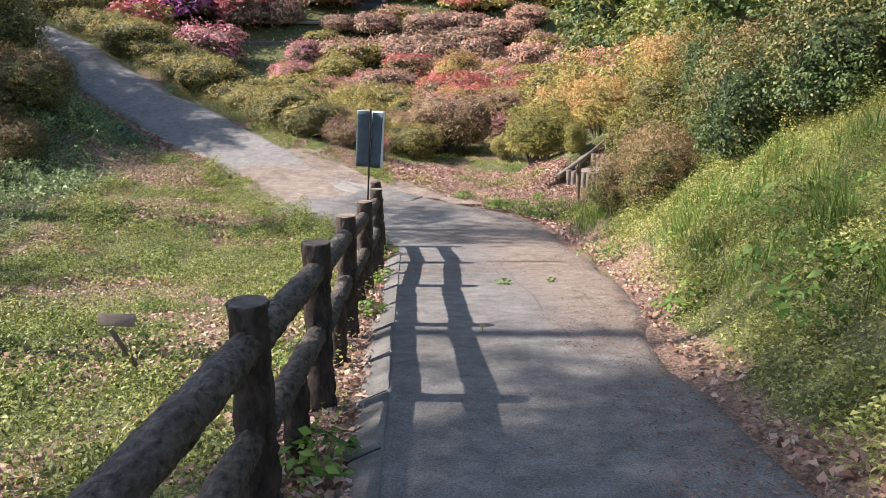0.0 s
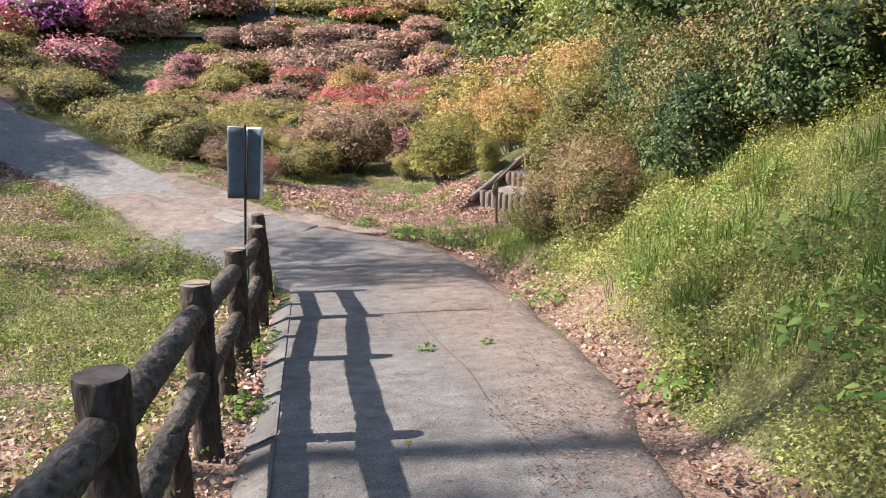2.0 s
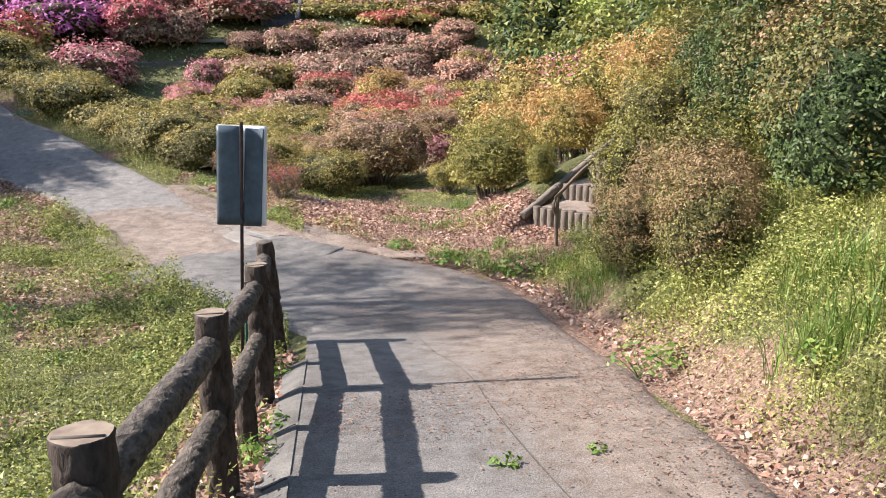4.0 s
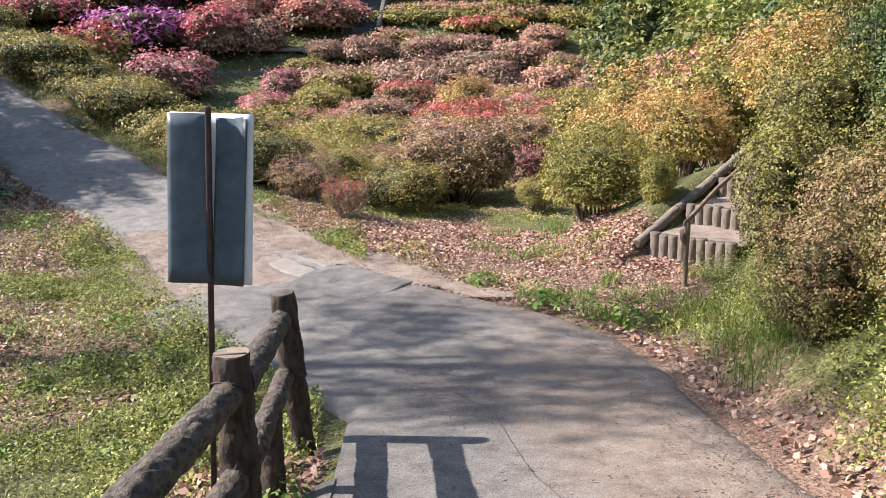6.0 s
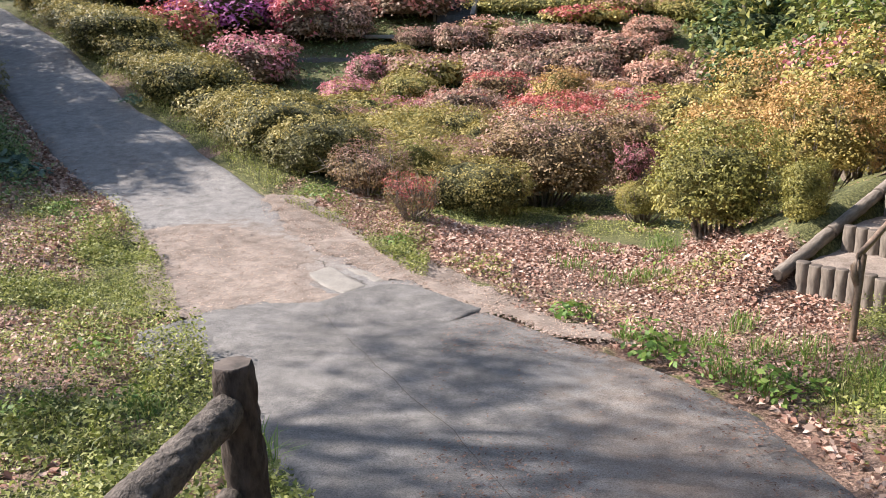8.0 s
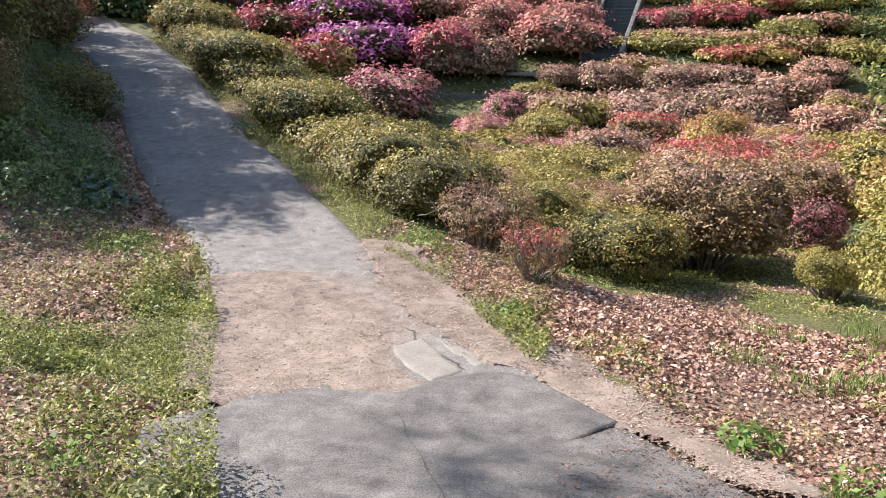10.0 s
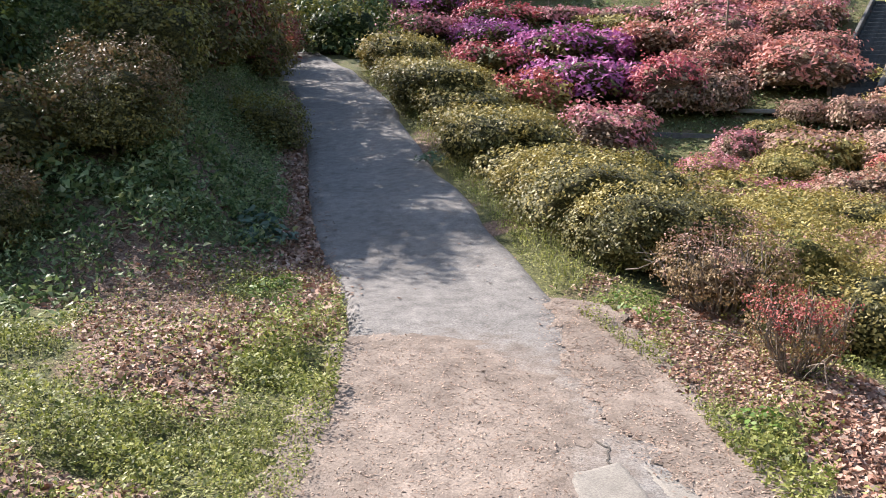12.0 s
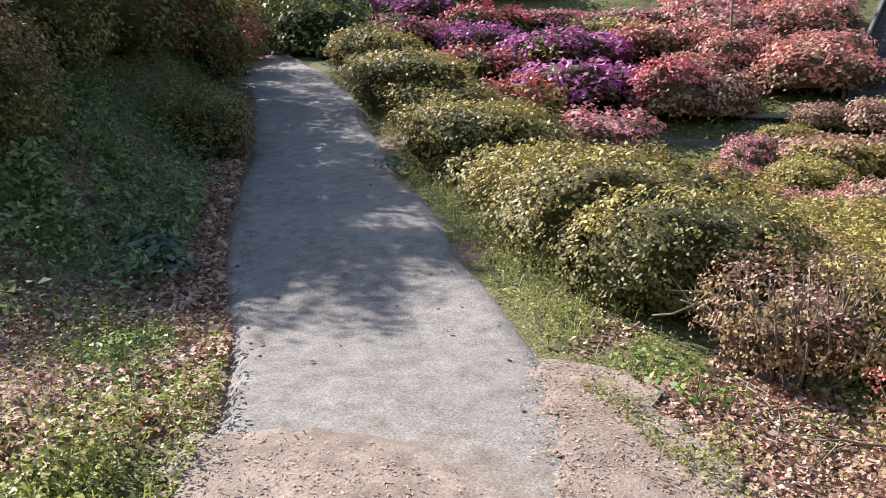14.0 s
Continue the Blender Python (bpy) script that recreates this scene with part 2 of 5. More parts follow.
def mesh_of(name, verts, faces, mats, index=None, flat=True):
    """A mesh from arrays of places and of three- or four-cornered faces."""
    verts, faces = np.asarray(verts, np.float32), np.asarray(faces, np.int32)
    me = bpy.data.meshes.new(name)
    k = faces.shape[1]
    me.vertices.add(len(verts))
    me.vertices.foreach_set("co", verts.ravel())
    me.loops.add(faces.size)
    me.loops.foreach_set("vertex_index", faces.ravel())
    me.polygons.add(len(faces))
    me.polygons.foreach_set("loop_start", np.arange(0, faces.size, k, dtype=np.int32))
    for m in mats:
        me.materials.append(m)
    if index is not None:
        me.polygons.foreach_set("material_index", np.asarray(index, np.int32))
    if not flat:
        me.polygons.foreach_set("use_smooth", np.ones(len(faces), bool))
    me.update(calc_edges=True)
    me.validate()
    return me


def link(name, me, parent=None, label=""):
    ob = new(name, me)
    if parent is not None:
        ob.parent = parent
    if label:
        ob["label"] = label
    return ob


def part(name, bm, mat, parent, label="", flat=False):
    """Link a bmesh as one mesh object under a thing."""
    me = bpy.data.meshes.new(name)
    bm.normal_update()
    bm.to_mesh(me)
    bm.free()
    for m in mat if isinstance(mat, (list, tuple)) else [mat]:
        me.materials.append(m)
    if not flat:
        for p in me.polygons:
            p.use_smooth = True
    return link(name, me, parent, label)


def empty(name, x, y, z, **tags):
    ob = new(name)
    ob.location = (x, y, z)
    ob.empty_display_size = 0.1
    return tagged(ob, **tags)


def unit(v):
    return v / np.maximum(np.linalg.norm(v, axis=-1, keepdims=True), 1e-9)


def leaf_quads(p, n, size, aspect=0.5, curl=0.06):
    """Pointed leaves at places p, facing n."""
    k = len(p)
    r = RNG.normal(size=(k, 3))
    t = unit(r - n * np.sum(r * n, axis=1, keepdims=True))
    b = np.cross(n, t)
    s = np.asarray(size).reshape(-1, 1) * np.ones((k, 1))
    w = s * aspect * 0.5
    v = np.empty((k, 4, 3))
    v[:, 0] = p - t * s * 0.5
    v[:, 1] = p - b * w + n * s * curl
    v[:, 2] = p + t * s * 0.5
    v[:, 3] = p + b * w + n * s * curl
    return v.reshape(-1, 3), np.arange(4 * k).reshape(k, 4)


def tube(points, radii, seg=7):
    """A round limb through the points."""
    pts = np.asarray(points, float)
    d = unit(np.gradient(pts, axis=0))
    ref = np.where(np.abs(d[:, 2:3]) > 0.9, np.array([[1.0, 0, 0]]), np.array([[0, 0, 1.0]]))
    a = unit(np.cross(d, ref))
    b = np.cross(d, a)
    ang = np.linspace(0, 2 * math.pi, seg, endpoint=False)
    ring = a[:, None] * np.cos(ang)[None, :, None] + b[:, None] * np.sin(ang)[None, :, None]
    v = (pts[:, None] + ring * np.asarray(radii)[:, None, None]).reshape(-1, 3)
    f = []
    for i in range(len(pts) - 1):
        for j in range(seg):
            q = (j + 1) % seg
            f.append((i * seg + j, i * seg + q, (i + 1) * seg + q, (i + 1) * seg + j))
    return v, np.array(f)


def joined(pieces):
    vs, fs, n = [], [], 0
    for v, f in pieces:
        vs.append(v)
        fs.append(np.asarray(f) + n)
        n += len(v)
    return np.concatenate(vs), np.concatenate(fs)


def ground(x, y):
    """Ground with the small unevenness of the soil."""
    return height(x, y) + ((grid_noise(x, y, 0.5, 3) - 0.5) * 0.05 + (grid_noise(x, y, 1.2, 8) - 0.5) * 0.1) * off_road(x, y)


ROAD_Y = (-12.0, 5.0, 6.9, 8.8, 11.2, 12.6, 13.5, 14.8, 15.4, 16.2, 17.8, 19.4, 20.6, 21.5, 22.8, 25.3, 28.0, 30.0, 34.0, 38.0)
ROAD_L = (-0.6, -0.6, -0.6, -0.6, -0.6, -0.62, -1.15, -1.9, -2.2, -2.7, -3.5, -4.5, -5.5, -6.4, -7.5, -9.45, -11.7, -13.4, -17.3, -22.0)
ROAD_R = (0.9, 1.13, 1.34, 1.58, 1.76, 1.78, 1.77, 1.65, 1.35, 0.5, -0.95, -1.95, -3.1, -3.9, -5.0, -7.0, -9.2, -10.9, -14.6, -19.0)


def off_road(x, y):
    """0 on the pavement, 1 well off it."""
    left, right = np.interp(y, ROAD_Y, ROAD_L), np.interp(y, ROAD_Y, ROAD_R)
    return np.clip(np.maximum(left - x, x - right) / 0.4, 0.0, 1.0)


def inside(x, y, poly):
    """Distance to the rim of a region on the plan, positive inside it."""
    x, y = np.asarray(x, float), np.asarray(y, float)
    best, odd = np.full(x.shape, 1e9), np.zeros(x.shape, bool)
    for (ax, ay), (bx, by) in zip(poly, poly[1:] + poly[:1]):
        dx, dy = bx - ax, by - ay
        t = np.clip(((x - ax) * dx + (y - ay) * dy) / (dx * dx + dy * dy), 0, 1)
        best = np.minimum(best, np.hypot(x - ax - t * dx, y - ay - t * dy))
        if dy:
            odd ^= ((ay > y) != (by > y)) & (x < ax + (y - ay) * dx / dy)
    return np.where(odd, best, -best)


HOLLOW = [(-4.45, 19.15), (-4.0, 19.4), (-3.55, 19.44), (-2.97, 19.29), (-2.57, 18.97), (-2.18, 18.54), (-2.02, 17.95), (-1.88, 17.5), (-1.62, 17.1),
          (-1.72, 16.92), (-2.15, 16.86), (-2.45, 16.62), (-2.8, 16.2), (-3.25, 16.6), (-3.7, 17.7), (-4.15, 18.6)]
STRIP = [(-3.3, 20.75), (-2.85, 19.75), (-2.3, 18.9), (-1.85, 18.32), (-1.2, 17.72), (-0.9, 17.5), (-0.42, 17.07), (0.04, 16.57), (0.55, 16.0),
         (0.95, 16.05), (0.45, 16.75), (0.1, 17.25), (-0.4, 17.8), (-0.9, 18.3), (-1.45, 18.95), (-2.05, 19.75), (-2.75, 20.75)]
LITTER_LEFT = [(-7.2, 21.4), (-6.0, 21.6), (-5.3, 20.4), (-4.72, 19.7), (-4.85, 19.0), (-4.6, 18.3), (-4.3, 17.5), (-5.0, 17.2), (-6.2, 18.3), (-6.8, 19.6)]
LITTER_LOW = [(-4.7, 16.4), (-3.7, 16.6), (-3.05, 16.25), (-2.95, 15.6), (-2.65, 14.6), (-3.6, 14.2), (-4.7, 15.1)]
LITTER_FORK = [(-2.85, 20.5), (-1.75, 19.05), (-0.4, 17.75), (0.5, 16.75), (1.0, 16.0), (1.75, 15.3), (2.6, 15.6), (2.9, 17.2), (2.4, 19.0), (1.2, 20.8), (0.4, 22.2), (-0.4, 20.6), (-1.2, 21.0), (-2.2, 21.3)]
LAWN = [(-1.2, 20.6), (-0.5, 20.1), (0.25, 21.2), (0.9, 22.6), (0.4, 24.4), (-1.0, 24.6), (-1.9, 22.8)]


def litter_share(x, y):
    """Where dry leaves win over grass, 0 to 1."""
    x, y = np.asarray(x, float), np.asarray(y, float)
    n = grid_noise(x, y, 1.3, 31) * 0.6 + grid_noise(x, y, 0.4, 32) * 0.4
    right, left = np.interp(y, ROAD_Y, ROAD_R), np.interp(y, ROAD_Y, ROAD_L)
    wob = (n - 0.5) * 0.9
    toe = smooth(0.55 + 0.55 * smooth(8.0, 9.5, y), 0.1, x - right + wob * 0.5) * (x > right) * (y < 16)
    beds = np.maximum.reduce([smooth(-0.25, 0.2, inside(x, y, q) + wob) for q in (LITTER_LEFT, LITTER_LOW, LITTER_FORK)]) * np.where(x < left, np.where(y < 17, 0.6, 0.8), 1.0)
    rim = smooth(0.75, 0.25, left - x + wob) * (x < left) * smooth(19.5, 20.5, y)
    foot = smooth(0.95, 0.5, left - x + wob) * (x < left) * smooth(12.6, 11.8, y)
    lawn = smooth(-0.2, 0.2, inside(x, y, LAWN) + wob * 0.4)
    green = np.exp(-((x + 1.22) ** 2 + (y - 18.9) ** 2) / 0.07) + np.exp(-((x + 5.9) ** 2 + (y - 19.95) ** 2) / 0.12) + np.exp(-((x - 0.6) ** 2 / 0.35 + (y - 17.5) ** 2 / 0.12)) * 0.6
    share = np.maximum.reduce([0.55 * smooth(0.52, 0.66, n) * ((x < right) | (y > 19.5)), 0.85 * toe, beds, 0.9 * rim, 0.8 * foot])
    return np.clip(share - 0.75 * lawn - green, 0, 1)


# ---- ground ----
def axis(dense_a, dense_b, step, far_a, far_b):
    mid = np.arange(dense_a, dense_b + 1e-6, step)
    lo, hi, s = [], [], step
    v = dense_a
    while v > far_a:
        s *= 1.25
        v -= s
        lo.append(v)
    v, s = dense_b, step
    while v < far_b:
        s *= 1.25
        v += s
        hi.append(v)
    return np.concatenate([lo[::-1], mid, hi])


def grid_faces(nx, ny):
    i, j = np.meshgrid(np.arange(nx - 1), np.arange(ny - 1))
    a = (j * nx + i).ravel()
    return np.stack([a, a + 1, a + 1 + nx, a + nx], axis=1)


gx, gy = axis(-12, 6, 0.2, -900, 900), axis(0, 34, 0.2, -900, 1400)
X, Y = np.meshgrid(gx, gy)
Z = ground(X, Y) - 0.05 * (1 - off_road(X, Y))
ground_me = mesh_of("ground", np.stack([X, Y, Z], -1).reshape(-1, 3), grid_faces(len(gx), len(gy)), [GROUND], flat=False)
near_path = smooth(12, 6, np.abs(X + 3)) * smooth(34, 26, Y)
ground_me.attributes.new("bare", "FLOAT", "POINT").data.foreach_set("value", (litter_share(X, Y) * near_path + 0.25 * (1 - near_path)).astype(np.float32).ravel())
ground_ob = tagged(link("ground", ground_me),
                   "park ground of brown leaf litter and green grass", "ground", kind="structure")


def road_strip(name, y0, y1, mat, label, wave, step=0.12):
    """A stretch of pavement between its two ragged edges, with a thickness."""
    ys = np.arange(y0, y1 + 1e-6, step)
    n = 24
    v = []
    for y in ys:
        l = np.interp(y, ROAD_Y, ROAD_L) + (grid_noise(y, 0.0, 0.7, 5) - 0.5) * (0.12 if y > 12.6 else 0.0)
        r = np.interp(y, ROAD_Y, ROAD_R) + (grid_noise(y, 4.0, 0.8, 6) - 0.5) * wave
        for k in range(n):
            x = l + (r - l) * k / (n - 1)
            yy = y
            drop = 0.06 if k == n - 1 or (k == 0 and y > 12.5) else 0.0
            v.append((x, yy, float(height(x, yy)) + 0.012 - drop))
    return tagged(link(name, mesh_of(name, v, grid_faces(n, len(ys)), [mat], flat=False)), label, "path", kind="structure")


road_strip("road", -12.0, 17.04, ASPHALT, "grey asphalt footpath with worn cracked surface", 0.22)
road_strip("road", 17.04, 38.0, ASPHALT_UP, "pale worn asphalt footpath climbing the slope", 0.2)


def laid_patch(name, mat, label, category, poly, lift, ragged, soft=0.05, cell=0.035, sink=None):
    """A thin layer over a region of the plan, with a ragged rim that thins out."""
    xs, ys = [q[0] for q in poly], [q[1] for q in poly]
    ax, ay = np.arange(min(xs) - 0.1, max(xs) + 0.1, cell), np.arange(min(ys) - 0.1, max(ys) + 0.1, cell)
    px, py = np.meshgrid(ax, ay)
    d = inside(px, py, poly) + ragged * (grid_noise(px, py, 0.28, 81) * 0.6 + grid_noise(px, py, 0.09, 82) * 0.4 - 0.5) * 2
    rough = (grid_noise(px, py, 0.12, 83) - 0.5) * 0.014 * (lift > 0.01)
    base = np.maximum(height(px, py) + 0.012, ground(px, py))
    pz = base + np.where(d > 0, lift * smooth(0, soft, d) + rough * smooth(0, 0.15, d), -0.012)
    if sink:
        # dips under the pavement away from the rim
        pz = pz - (lift + 0.006) * smooth(0.15, 0.6, inside(px, py, sink))
    f = grid_faces(len(ax), len(ay))
    f = f[(d.ravel()[f] > -cell * 0.6).all(axis=1)]
    used, back = np.unique(f, return_inverse=True)
    v = np.stack([px, py, pz], -1).reshape(-1, 3)[used]
    return tagged(link(name, mesh_of(name, v, back.reshape(-1, 4), [mat], flat=False)), label, category, kind="structure")


laid_patch("dirt_patch", DIRT, "trodden brown dirt filling the hollow between two asphalt slabs", "dirt", HOLLOW, 0.012, 0.2, 0.15)
laid_patch("dirt_strip", DIRT, "pale brown dirt and needles along the path edge", "dirt", STRIP, 0.014, 0.16)
laid_patch("cement_patch", CEMENT, "smooth pale cement repair in the path", "path patch", [(-2.03, 17.78), (-1.83, 18.04), (-1.66, 17.84), (-1.37, 17.46), (-1.53, 17.22), (-1.8, 17.42)], 0.009, 0.025, 0.03, 0.02)
laid_patch("cement_patch", CEMENT, "broken pale cement edge beside the repair", "path patch", [(-1.72, 18.08), (-1.45, 17.92), (-1.17, 17.72), (-1.3, 17.58), (-1.52, 17.78)], 0.007, 0.06, 0.03, 0.02)
# the broken lip of the lower slab
LIP = [(-2.98, 15.9), (-2.78, 16.2), (-2.45, 16.6), (-2.15, 16.84), (-1.72, 16.9), (-1.52, 17.2), (-1.17, 17.5), (-0.86, 17.48), (-0.42, 17.07), (-0.2, 16.85)]
laid_patch("slab_edge", ASPHALT, "raised broken edge of the lower asphalt slab", "path patch", LIP + [(-0.9, 15.8), (-1.4, 15.2), (-2.6, 14.9)], 0.024, 0.03, 0.03, 0.022,
           LIP + [(4.0, 16.0), (4.0, 10.0), (-5.0, 10.0), (-4.5, 15.6)])


def crack(points, width, seed):
    """A dark open joint in the pavement."""
    pts = np.array(points, float)
    n = 50
    s = np.linspace(0, 1, n)
    k = np.linspace(0, 1, len(pts))
    x, y = np.interp(s, k, pts[:, 0]), np.interp(s, k, pts[:, 1])
    x = x + (grid_noise(s * 9, 0, 0.35, seed) - 0.5) * 0.07
    y = y + (grid_noise(s * 9, 3, 0.35, seed) - 0.5) * 0.07
    d = unit(np.stack([np.gradient(x), np.gradient(y)], -1))
    w = width * (0.5 + grid_noise(s * 9, 7, 0.3, seed))
    a = np.stack([x - d[:, 1] * w, y + d[:, 0] * w], -1)
    b = np.stack([x + d[:, 1] * w, y - d[:, 0] * w], -1)
    v = np.concatenate([np.column_stack([a, height(a[:, 0], a[:, 1]) + 0.017]), np.column_stack([b, height(b[:, 0], b[:, 1]) + 0.017])])
    i = np.arange(n - 1)
    return tagged(link("crack", mesh_of("crack", v, np.stack([i, i + 1, i + 1 + n, i + n], 1), [CRACK])),
                  "narrow dark crack across the asphalt path", "crack", kind="structure")


crack([(-1.72, 16.85), (-1.3, 16.0), (-0.85, 15.2), (-0.3, 14.2), (0.3, 12.6), (0.55, 10.5), (0.62, 8.5), (0.66, 6.0)], 0.003, 21)
crack([(-1.35, 17.5), (-1.75, 17.85), (-2.0, 18.25)], 0.006, 23)
crack([(-0.4, 10.4), (0.6, 10.42), (1.65, 10.6)], 0.004, 24)


# sloping concrete kerb stones beside the fence
kerb = empty("kerb", -0.55, 6.0, 0.0, label="sloping weathered concrete kerb beside the fence", category="kerb", kind="structure")
ky = -2.0
while ky < 11.4:
    length = 0.9
    bm = bmesh.new()
    prof = ((-0.17, -0.2), (-0.165, -0.085), (-0.13, -0.045), (0.0, 0.01), (0.03, 0.018), (0.035, -0.12))
    rings = []
    for q, f in ((0.0, 0.93), (0.06, 1.0), (0.94, 1.0), (1.0, 0.93)):
        y = ky + 0.012 + q * (length - 0.024)
        rings.append([bm.verts.new((-0.62 + px * f, y, float(height(-0.4, y)) + pz - (1 - f) * 0.12)) for px, pz in prof])
    for a, b in zip(rings, rings[1:]):
        for k in range(len(prof) - 1):
            bm.faces.new((a[k], a[k + 1], b[k + 1], b[k]))
    bm.faces.new(rings[0])
    bm.faces.new(rings[-1][::-1])
    bmesh.ops.recalc_face_normals(bm, faces=bm.faces)
    o = part("kerb_stone", bm, CONCRETE, None, flat=True)
    o.parent, o.matrix_parent_inverse = kerb, Matrix.Translation((0.55, -6.0, 0.0))
    ky += length


# ---- fence of moulded logs ----
def log_mesh(length, radius, seed, tip=0.008, seg=18, rings=15, knobs=0.05, scaly=0.0):
    """A log along z with a knotty, scaly skin and sawn ends; the ends take the second material."""
    zs = np.array([0.0, 0.0] + list(np.linspace(tip, length - tip, rings)) + [length, length])
    n = len(zs)
    ang = 2 * math.pi * np.arange(seg) / seg
    z, a = np.meshgrid(zs, ang, indexing="ij")
    fold = np.abs(a - math.pi) * radius
    w = 1 + knobs * (grid_noise(fold, z, 0.11, seed) - 0.5) * 2 + 0.03 * np.sin(z * 5 + seed)
    if scaly:
        ridge = np.abs(grid_noise(fold + z * 0.3, z * 0.55, 0.027, seed + 3) - 0.5) * 2
        fine = np.abs(grid_noise(fold - z * 0.4, z * 0.6, 0.015, seed + 5) - 0.5) * 2
        w = w + scaly * (0.7 - ridge - 0.4 * fine)
    scale = np.ones(n)
    scale[[1, n - 2]], scale[[0, n - 1]] = 0.95, 0.5
    r = radius * w * scale[:, None]
    v = np.stack([r * np.cos(a), r * np.sin(a), z], -1).reshape(-1, 3)
    f, idx = [], []
    for i in range(n - 1):
        for k in range(seg):
            q = (k + 1) % seg
            f.append((i * seg + k, i * seg + q, (i + 1) * seg + q, (i + 1) * seg + k))
            idx.append(1 if i in (0, n - 2) else 0)
    for i, h in ((0, 0.0), (n - 1, length)):
        c = len(v)
        v = np.concatenate([v, [(0, 0, h)]])
        for k in range(0, seg, 2):
            q1, q2 = (k + 1) % seg, (k + 2) % seg
            p, b, d = i * seg + k, i * seg + q1, i * seg + q2
            f.append((c, p, b, d) if i else (c, d, b, p))
            idx.append(1)
    return v, np.array(f), idx


def log_between(name, a, b, radius, seed, parent, cut=None, label="", bark=None):
    a, b = Vector(a), Vector(b)
    long = (b - a).length
    v, f, idx = log_mesh(long, radius, seed, rings=int(long / 0.02), seg=34, knobs=0.07, scaly=0.2)
    me = mesh_of(name, v, f, [bark or BARK, cut or CUT_DARK], idx, flat=False)
    me.polygons.foreach_set("use_smooth", np.array(idx) == 0)
    o = link(name, me, parent, label)
    o.matrix_basis = Matrix.Translation(a) @ (b - a).to_track_quat("Z", "Y").to_matrix().to_4x4()
    return o


fence = empty("fence", 0, 0, 0, label="low park fence of dark moulded concrete logs beside the path", category="fence")
POSTS = [(-1.08, -0.05, 1.66), (-1.04, 1.8, 1.385), (-1.007, 3.582, 1.101), (-0.948, 5.123, 0.894), (-0.934, 6.995, 0.596),
         (-0.894, 8.79, 0.312), (-0.845, 10.5, 0.085)]
for i, (x, y, z) in enumerate(POSTS):
    top = log_between("post", (x, y, z - 1.05), (x, y, z), 0.069, 30 + i, fence, CUT if i in (4, 5, 6) else CUT_DARK, "pale sawn top" if i in (4, 5, 6) else "")
    if i > 3:
        bm = bmesh.new()
        bmesh.ops.create_cube(bm, size=1.0, matrix=Matrix.Diagonal((0.122, 0.011, 0.005, 1)))
        for q in bm.verts:
            q.co.y += 0.006 * math.sin(q.co.x * 40 + i)
        part("top_crack", bm, CRACK, top, "dark split across the sawn top").location = (0.0, 0.022, 1.0505)
LAST = (-0.923, 12.2, -0.155)
log_between("post", (-0.845, 12.22, -1.3), LAST, 0.066, 41, fence)
TOPS = POSTS + [LAST]
for i, (a, b) in enumerate(zip(TOPS, TOPS[1:])):
    for q, (drop, r) in enumerate(((0.155, 0.056), (0.5, 0.052))):
        log_between("rail", (a[0] + 0.01, a[1] + 0.02, a[2] - drop), (b[0] - 0.01, b[1] - 0.03, b[2] - drop), r, 50 + i * 2 + q, fence, bark=RAIL_BARK)
    mx, my = (a[0] + b[0]) / 2, (a[1] + b[1]) / 2
    mz = (a[2] + b[2]) / 2 - 0.5
    log_between("short_post", (mx, my, mz - 0.62), (mx, my, mz + 0.01), 0.057, 80 + i, fence)


# ---- sign, small board ----
def box_bm(bm, cx, cy, cz, sx, sy, sz, bevel=0.0):
    r = bmesh.ops.create_cube(bm, size=1.0, matrix=Matrix.Translation((cx, cy, cz)) @ Matrix.Diagonal((sx, sy, sz, 1)))
    if bevel:
        edges = list({e for v in r["verts"] for e in v.link_edges})
        bmesh.ops.bevel(bm, geom=edges, offset=bevel, segments=2, affect="EDGES", profile=0.6)
    return bm


def bent_sheet(width, height_, thick, bow, cols=10, rows_=12, seed=0):
    """A thin sheet in x and z, bowed a little, with dents."""
    bm = bmesh.new()
    front, back = [], []
    for side, out in ((0, front), (1, back)):
        for j in range(rows_ + 1):
            for i in range(cols + 1):
                u, w = i / cols - 0.5, j / rows_
                d = bow * (1 - 4 * u * u) + 0.004 * float(grid_noise(i, j, 2.5, seed))
                out.append(bm.verts.new((u * width, d + side * thick, w * height_)))
    n = cols + 1
    for out, flip in ((front, False), (back, True)):
        for j in range(rows_):
            for i in range(cols):
                q = [out[j * n + i], out[j * n + i + 1], out[(j + 1) * n + i + 1], out[(j + 1) * n + i]]
                bm.faces.new(q[::-1] if flip else q)
    rim = [j for j in range(n)] + [j * n + cols for j in range(1, rows_ + 1)] + [rows_ * n + i for i in range(cols - 1, -1, -1)] + [j * n for j in range(rows_ - 1, 0, -1)]
    for a, b in zip(rim, rim[1:] + rim[:1]):
        bm.faces.new((front[b], front[a], back[a], back[b]))
    return bm


sign = empty("notice_sign", -0.988, 10.58, -0.83, label="back of a blue-grey metal notice board on a rusty post", category="sign")
sign.rotation_euler = (0, radians(3.3), 0)
bm = bent_sheet(0.16, 0.635, 0.004, -0.008, seed=4)
p = part("back_panel", bm, SHEET_METAL, sign)
p.matrix_basis = pose(-0.08, 0.02, 1.16, -6, 0, 2)
bm = bent_sheet(0.118, 0.63, 0.004, 0.014, seed=9)
p = part("back_panel", bm, SHEET_METAL, sign, "bowed right-hand sheet")
p.matrix_basis = pose(0.062, 0.02, 1.15, -6, 0.8, -4)
bm = bent_sheet(0.31, 0.645, 0.003, 0.006, seed=12)
